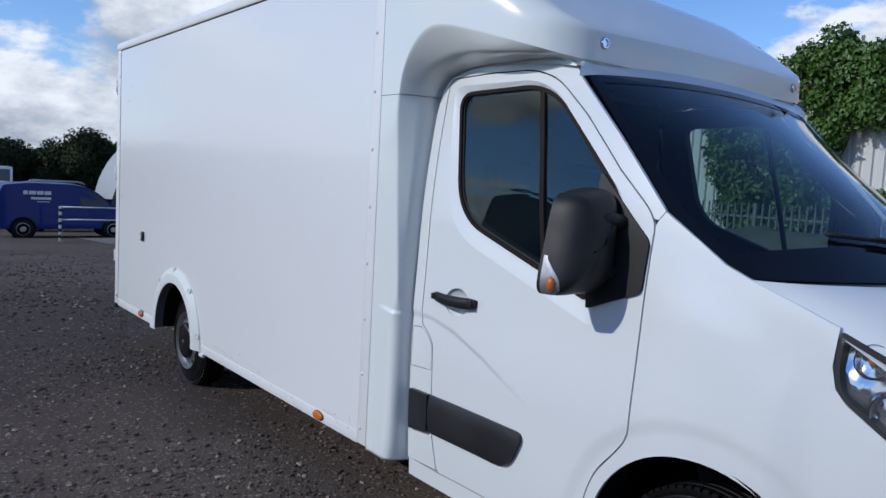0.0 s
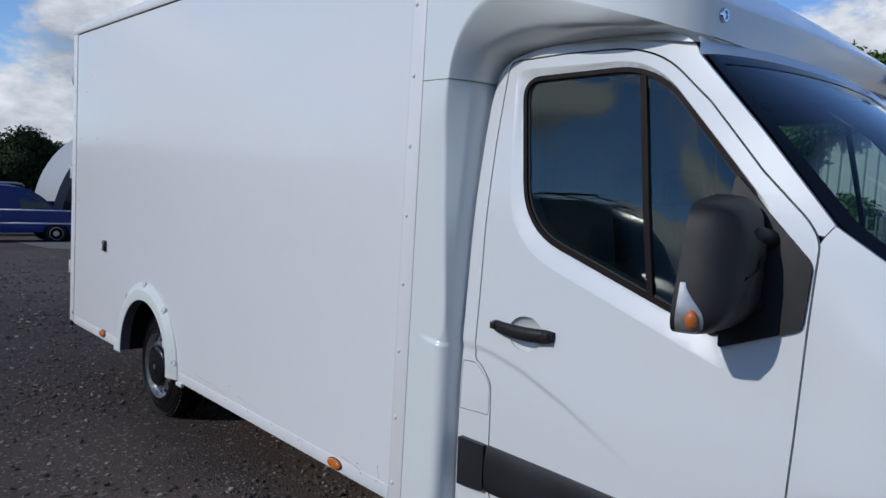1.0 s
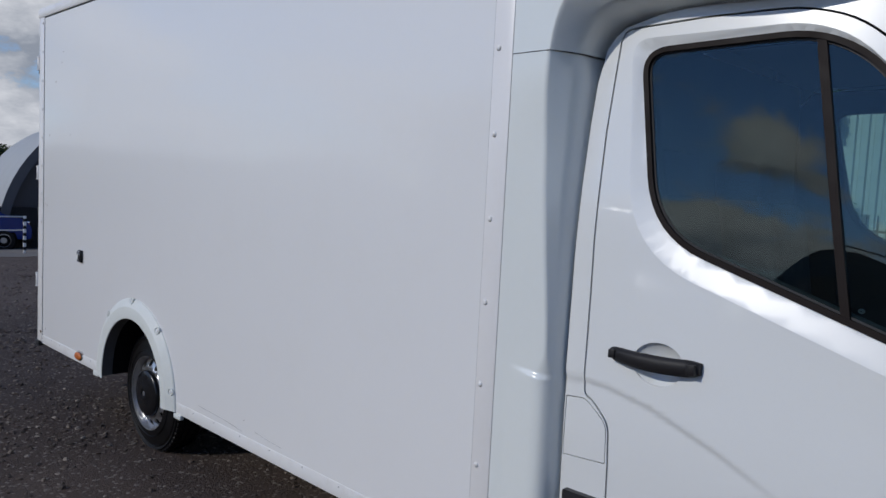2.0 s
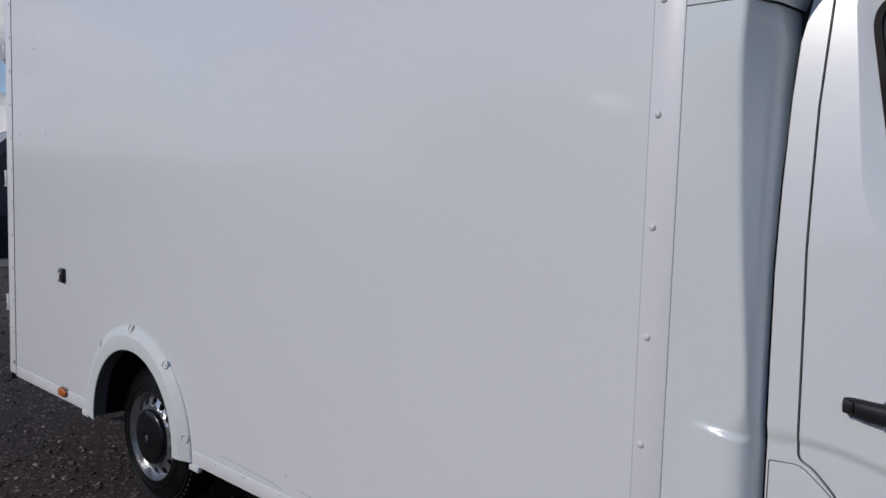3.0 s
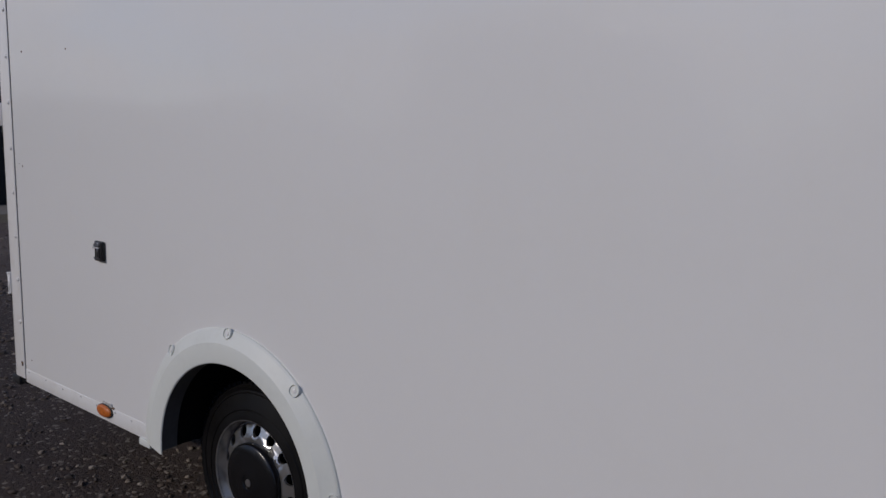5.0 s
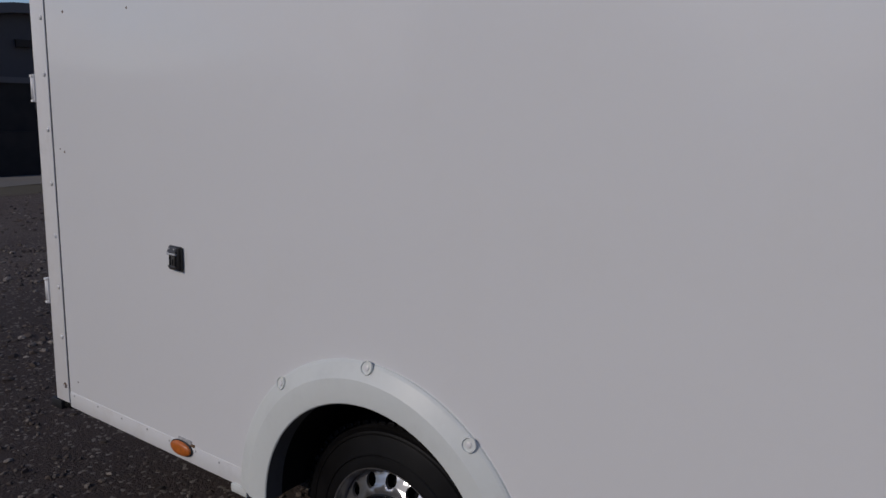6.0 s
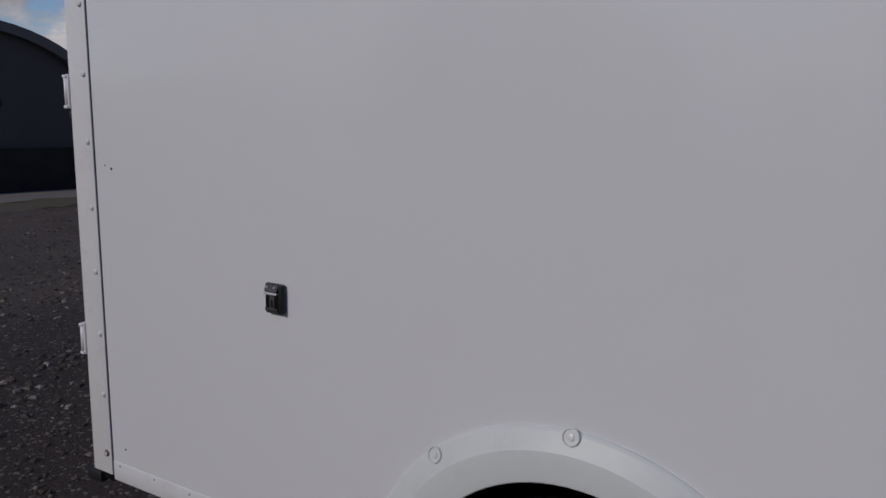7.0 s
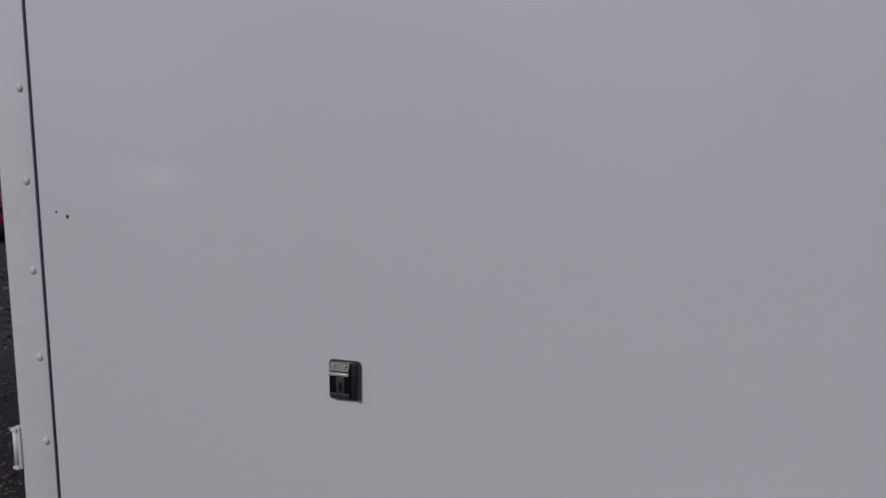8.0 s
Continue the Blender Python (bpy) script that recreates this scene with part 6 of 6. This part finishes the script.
# ---- planting ----
def leaf_mesh(name, centres, radii, count, size, seed, flat=0.85):
    """Many small leaf blades in clumps round the centres."""
    rng = np.random.default_rng(seed)
    centres, radii = np.array(centres), np.array(radii)
    pick = rng.choice(len(centres), count, p=radii ** 2 / np.sum(radii ** 2))
    d = rng.normal(size=(count, 3))
    d /= np.linalg.norm(d, axis=1, keepdims=True)
    p = centres[pick] + d * (radii[pick] * (0.55 + 0.5 * rng.random(count)))[:, None] * np.array((1, 1, flat))
    n = d + rng.normal(size=(count, 3)) * 0.6
    n /= np.linalg.norm(n, axis=1, keepdims=True)
    t = np.cross(n, rng.normal(size=(count, 3)))
    t /= np.linalg.norm(t, axis=1, keepdims=True)
    b = np.cross(n, t)
    s = (size * (0.6 + 0.8 * rng.random(count)))[:, None]
    v = np.stack((p - t * s, p - b * s * 0.62 + n * s * 0.12, p + t * s, p + b * s * 0.62 + n * s * 0.12), 1).reshape(-1, 3)
    f = np.arange(count * 4).reshape(-1, 4)
    me = bpy.data.meshes.new(name)
    me.from_pydata(v.tolist(), [], f.tolist())
    return me


def tree_model(seed, height, spread, leaves):
    rng = np.random.default_rng(seed)
    root = tagged(empty("tree"), "dark broadleaf tree at the edge of the yard", "tree", "far trees")
    bm = bmesh.new()
    top = height * 0.75
    add_tube(bm, [(0, 0, -0.3), (0.1, 0.05, height * 0.3), (0.15, -0.1, height * 0.55), (0.1, 0, top)], [0.28, 0.21, 0.14, 0.04], 8)
    centres, radii = [], []
    for k in range(11):
        a, h = rng.uniform(0, 6.28), height * rng.uniform(0.30, 0.78)
        r = spread * rng.uniform(0.45, 0.95) * (1.1 - 0.55 * h / height)
        tip = (r * math.cos(a), r * math.sin(a), h + height * 0.10)
        add_tube(bm, [(0.12, 0, h * 0.8), (tip[0] * 0.5, tip[1] * 0.5, h), tip], [0.10, 0.07, 0.025], 6)
        centres.append(tip)
        radii.append(spread * rng.uniform(0.28, 0.48))
    for k in range(7):
        a = rng.uniform(0, 6.28)
        centres.append((spread * 0.35 * math.cos(a), spread * 0.35 * math.sin(a), height * rng.uniform(0.45, 0.92)))
        radii.append(spread * rng.uniform(0.25, 0.5))
    part("trunk", bm, BARK, root)
    me = leaf_mesh("crown", centres, radii, leaves, spread * 0.034, seed + 50)
    me.materials.append(LEAF_DARK)
    crown = new("crown", me)
    crown.parent = root
    return root


models = [tree_model(11, 7.0, 3.2, 15000), tree_model(12, 6.0, 3.8, 15000), tree_model(13, 8.0, 3.5, 15000)]
spots = []
rng = random.Random(5)
for k in range(42):
    y = -46.8 + k * 2.6
    spots.append((-52 + rng.uniform(-1.5, 1.5), y, (5.6 * rng.uniform(0.76, 1.17) if y > -3 else 5.6 * rng.uniform(0.98, 1.02)) / (7, 6, 8)[len(spots) % 3]))
    spots.append((-56.5 + rng.uniform(-1, 1), y + 1.3, (5.7 * rng.uniform(0.80, 1.12) if y > -3 else 5.7) / (7, 6, 8)[len(spots) % 3]))
for k in range(26):
    x = -46 + k * 4.2
    spots.append((x, -44 + rng.uniform(-3, 3), 3.9 * rng.uniform(0.94, 1.06) / (7, 6, 8)[len(spots) % 3]))
for k in range(9):
    spots.append((-50 + k * 4.0, 42 + rng.uniform(-2, 2), rng.uniform(0.8, 1.1)))
for x, y, s in ((-40.3, 28.4, 0.82), (-39.4, 30.6, 0.88), (-42.6, 27.6, 0.72), (-37.5, 33.5, 0.86)):
    spots.append((x, y, s))
for i, (x, y, s) in enumerate(spots):
    m = pose(x, y, ground_z(max(x, -60)) - 0.3, 0, 0, rng.uniform(0, 360))
    if i < 3:
        models[i].matrix_world = m @ Matrix.Diagonal((s, s, s, 1))
    else:
        o = copy_thing(models[i % 3], m)
        o.scale = (s, s, s)

# row of vehicles behind, which the glossy side mirrors
TALL_VAN = [(-2.7, 0.35, 0.06), (-2.76, 1.0, 0.1), (-2.66, 2.36, 0.18), (-1.8, 2.48, 0.3), (0.9, 2.46, 0.4), (1.45, 2.16, 0.3), (2.05, 1.30, 0.15), (2.62, 1.05, 0.25), (2.74, 0.7, 0.12), (2.70, 0.35, 0.08)]
TALL_WIN = [[(0.95, 1.92), (1.40, 1.82), (1.85, 1.34), (1.0, 1.30)]]
row = tagged(vehicle("panel_van", "dark panel van with a roof rack in the opposite row", "van", TALL_VAN, 1.98, DARK_CAR, (-1.75, 1.75), 0.34, TALL_WIN,
              extras=[("roof_rack", add_tube(bmesh.new(), [(-2.3, s * 0.7, 2.60), (0.8, s * 0.7, 2.60)], 0.025, 6), BLACK_PLASTIC) for s in (-1, 1)] +
                     [("rack_bar", add_tube(bmesh.new(), [(x, -0.75, 2.58), (x, 0.75, 2.58)], 0.022, 6), BLACK_PLASTIC) for x in (-2.2, -1.2, -0.2, 0.7)]), group="vans in the opposite row")
place(row, 2.0, -9.3, 172)
for x, y, h, tall in ((-3.7, -9.2, 4, 1.33), (8.8, -9.2, 186, 1.0), (-11.2, -9.8, 2, 1.0)):
    place(copy_thing(row, pose(0, 0, 0)), x, y, h).scale = (1.0, 1.0, tall)

# ---- clad building with the climber ----
FY = 16.2
building = tagged(empty("industrial_building"), "pale profiled-metal building under a green climber", "building")
def clad(x0, x1, z0, z1, pitch, depth):
    b = bmesh.new()
    xs = []
    x = x0
    while x < x1:
        for f, d in ((0, 0), (0.50, 0), (0.60, 1), (0.90, 1)):
            xs.append((x + f * pitch, d * depth))
        x += pitch
    lo = [b.verts.new((x, FY + d, z0)) for x, d in xs]
    hi = [b.verts.new((x, FY + d, z1)) for x, d in xs]
    for i in range(len(xs) - 1):
        b.faces.new((lo[i], lo[i + 1], hi[i + 1], hi[i]))
    return b
part("cladding", clad(-16, 12, -0.3, 4.05, 0.26, 0.055), CLAD, building, "pale profiled metal sheets", flat=True)
part("fascia", box(-16, 12, FY - 0.06, FY + 0.12, 4.06, 4.34, 0.01), OCHRE, building, "ochre painted fascia")
part("upper_wall", box(-16, 12, FY + 0.05, FY + 0.4, 4.34, 5.02, 0.01), CLAD_HIGH, building, "white upper wall")
part("building_core", box(-16, 12, FY + 0.4, FY + 12, -0.3, 4.98), CLAD_HIGH, building)
part("upper_window", box(-3.2, -2.3, FY - 0.0, FY + 0.06, 4.45, 4.9, 0.01), DARK_GLASS, building)
for z in (4.50, 4.82):
    part("service_pipe", add_tube(bmesh.new(), [(-16, FY - 0.16, z), (12, FY - 0.12, z + 0.10)], 0.035, 8), PIPE, building, "thin ochre service pipe")

# climber: leafy mass over the wall
rng2 = np.random.default_rng(21)
centres, radii = [], []
for _ in range(170):
    x = rng2.uniform(-6.2, -1.7)
    zmax = 5.30 - 0.13 * abs(x + 3.9) + 0.45 * noise.noise((x * 1.7, 0, 2))
    zmin = 0.3 + 3.0 * smooth01((x + 3.3) / 1.0) 
    zmax -= 1.5 * smooth01((-4.8 - x) / 0.7)
    z = rng2.uniform(zmin, zmax)
    x = max(x, -5.75 + 0.42 * max(3.3 - z, 0.0) + rng2.uniform(0, 0.5)) if z < 3.4 else x
    centres.append((x, FY - 0.28 - 0.22 * rng2.random(), z))
    radii.append(rng2.uniform(0.22, 0.46))
for _ in range(24):
    centres.append((rng2.uniform(-1.9, 1.2), FY - 0.25, rng2.uniform(4.3, 4.9)))
    radii.append(rng2.uniform(0.12, 0.30))
for _ in range(14):
    centres.append((rng2.uniform(-2.6, -0.8), FY - 0.4, rng2.uniform(0.5, 1.7)))
    radii.append(rng2.uniform(0.2, 0.4))
me = leaf_mesh("climber", centres, radii, 46000, 0.060, 77, 1.0)
me.materials.append(LEAF)
tagged(new("climber", me), "dense green climbing plant over the metal wall", "climber", kind="stuff")

# palisade fence
fence = tagged(empty("palisade_fence"), "grey steel palisade fence before the building", "fence")
pale_bm = bmesh.new()
add_box(pale_bm, -0.034, 0.034, -0.012, 0.012, 0.05, 1.50, 0.004, 1)
for v in pale_bm.verts:
    if v.co.z > 1.4:
        v.co.x *= 0.45
pale = part("pale", pale_bm, FENCE_GREY, fence)
pale.matrix_basis = pose(-9.0, 13.4, 0)
for k in range(1, 96):
    same("pale", pale.data, fence, pose(-9.0 + 0.16 * k, 13.4, 0))
for z in (0.35, 1.18):
    part("fence_rail", box(-9.1, 6.4, 13.41, 13.45, z, z + 0.05, 0.004), FENCE_GREY, fence)
for k in range(6):
    part("fence_post", box(-9.0 + 3.0 * k, -8.92 + 3.0 * k, 13.43, 13.52, -0.1, 1.5, 0.004), FENCE_GREY, fence)

# low bank added to hide the fence's foot in the view through the cab
bm = bmesh.new()
add_grid(bm, lambda u, v: (lerp(-9.5, 6.8, u), lerp(11.2, 13.3, v), ground_z(0) - 0.05 + 1.10 * smooth01(v * 1.25) * (0.92 + 0.14 * noise.noise((u * 18, v * 3, 4)))), 90, 14)
tagged(part("bank", bm, BANK, None), "added grey-green bank that hides the foot of the fence", "bank", kind="structure")
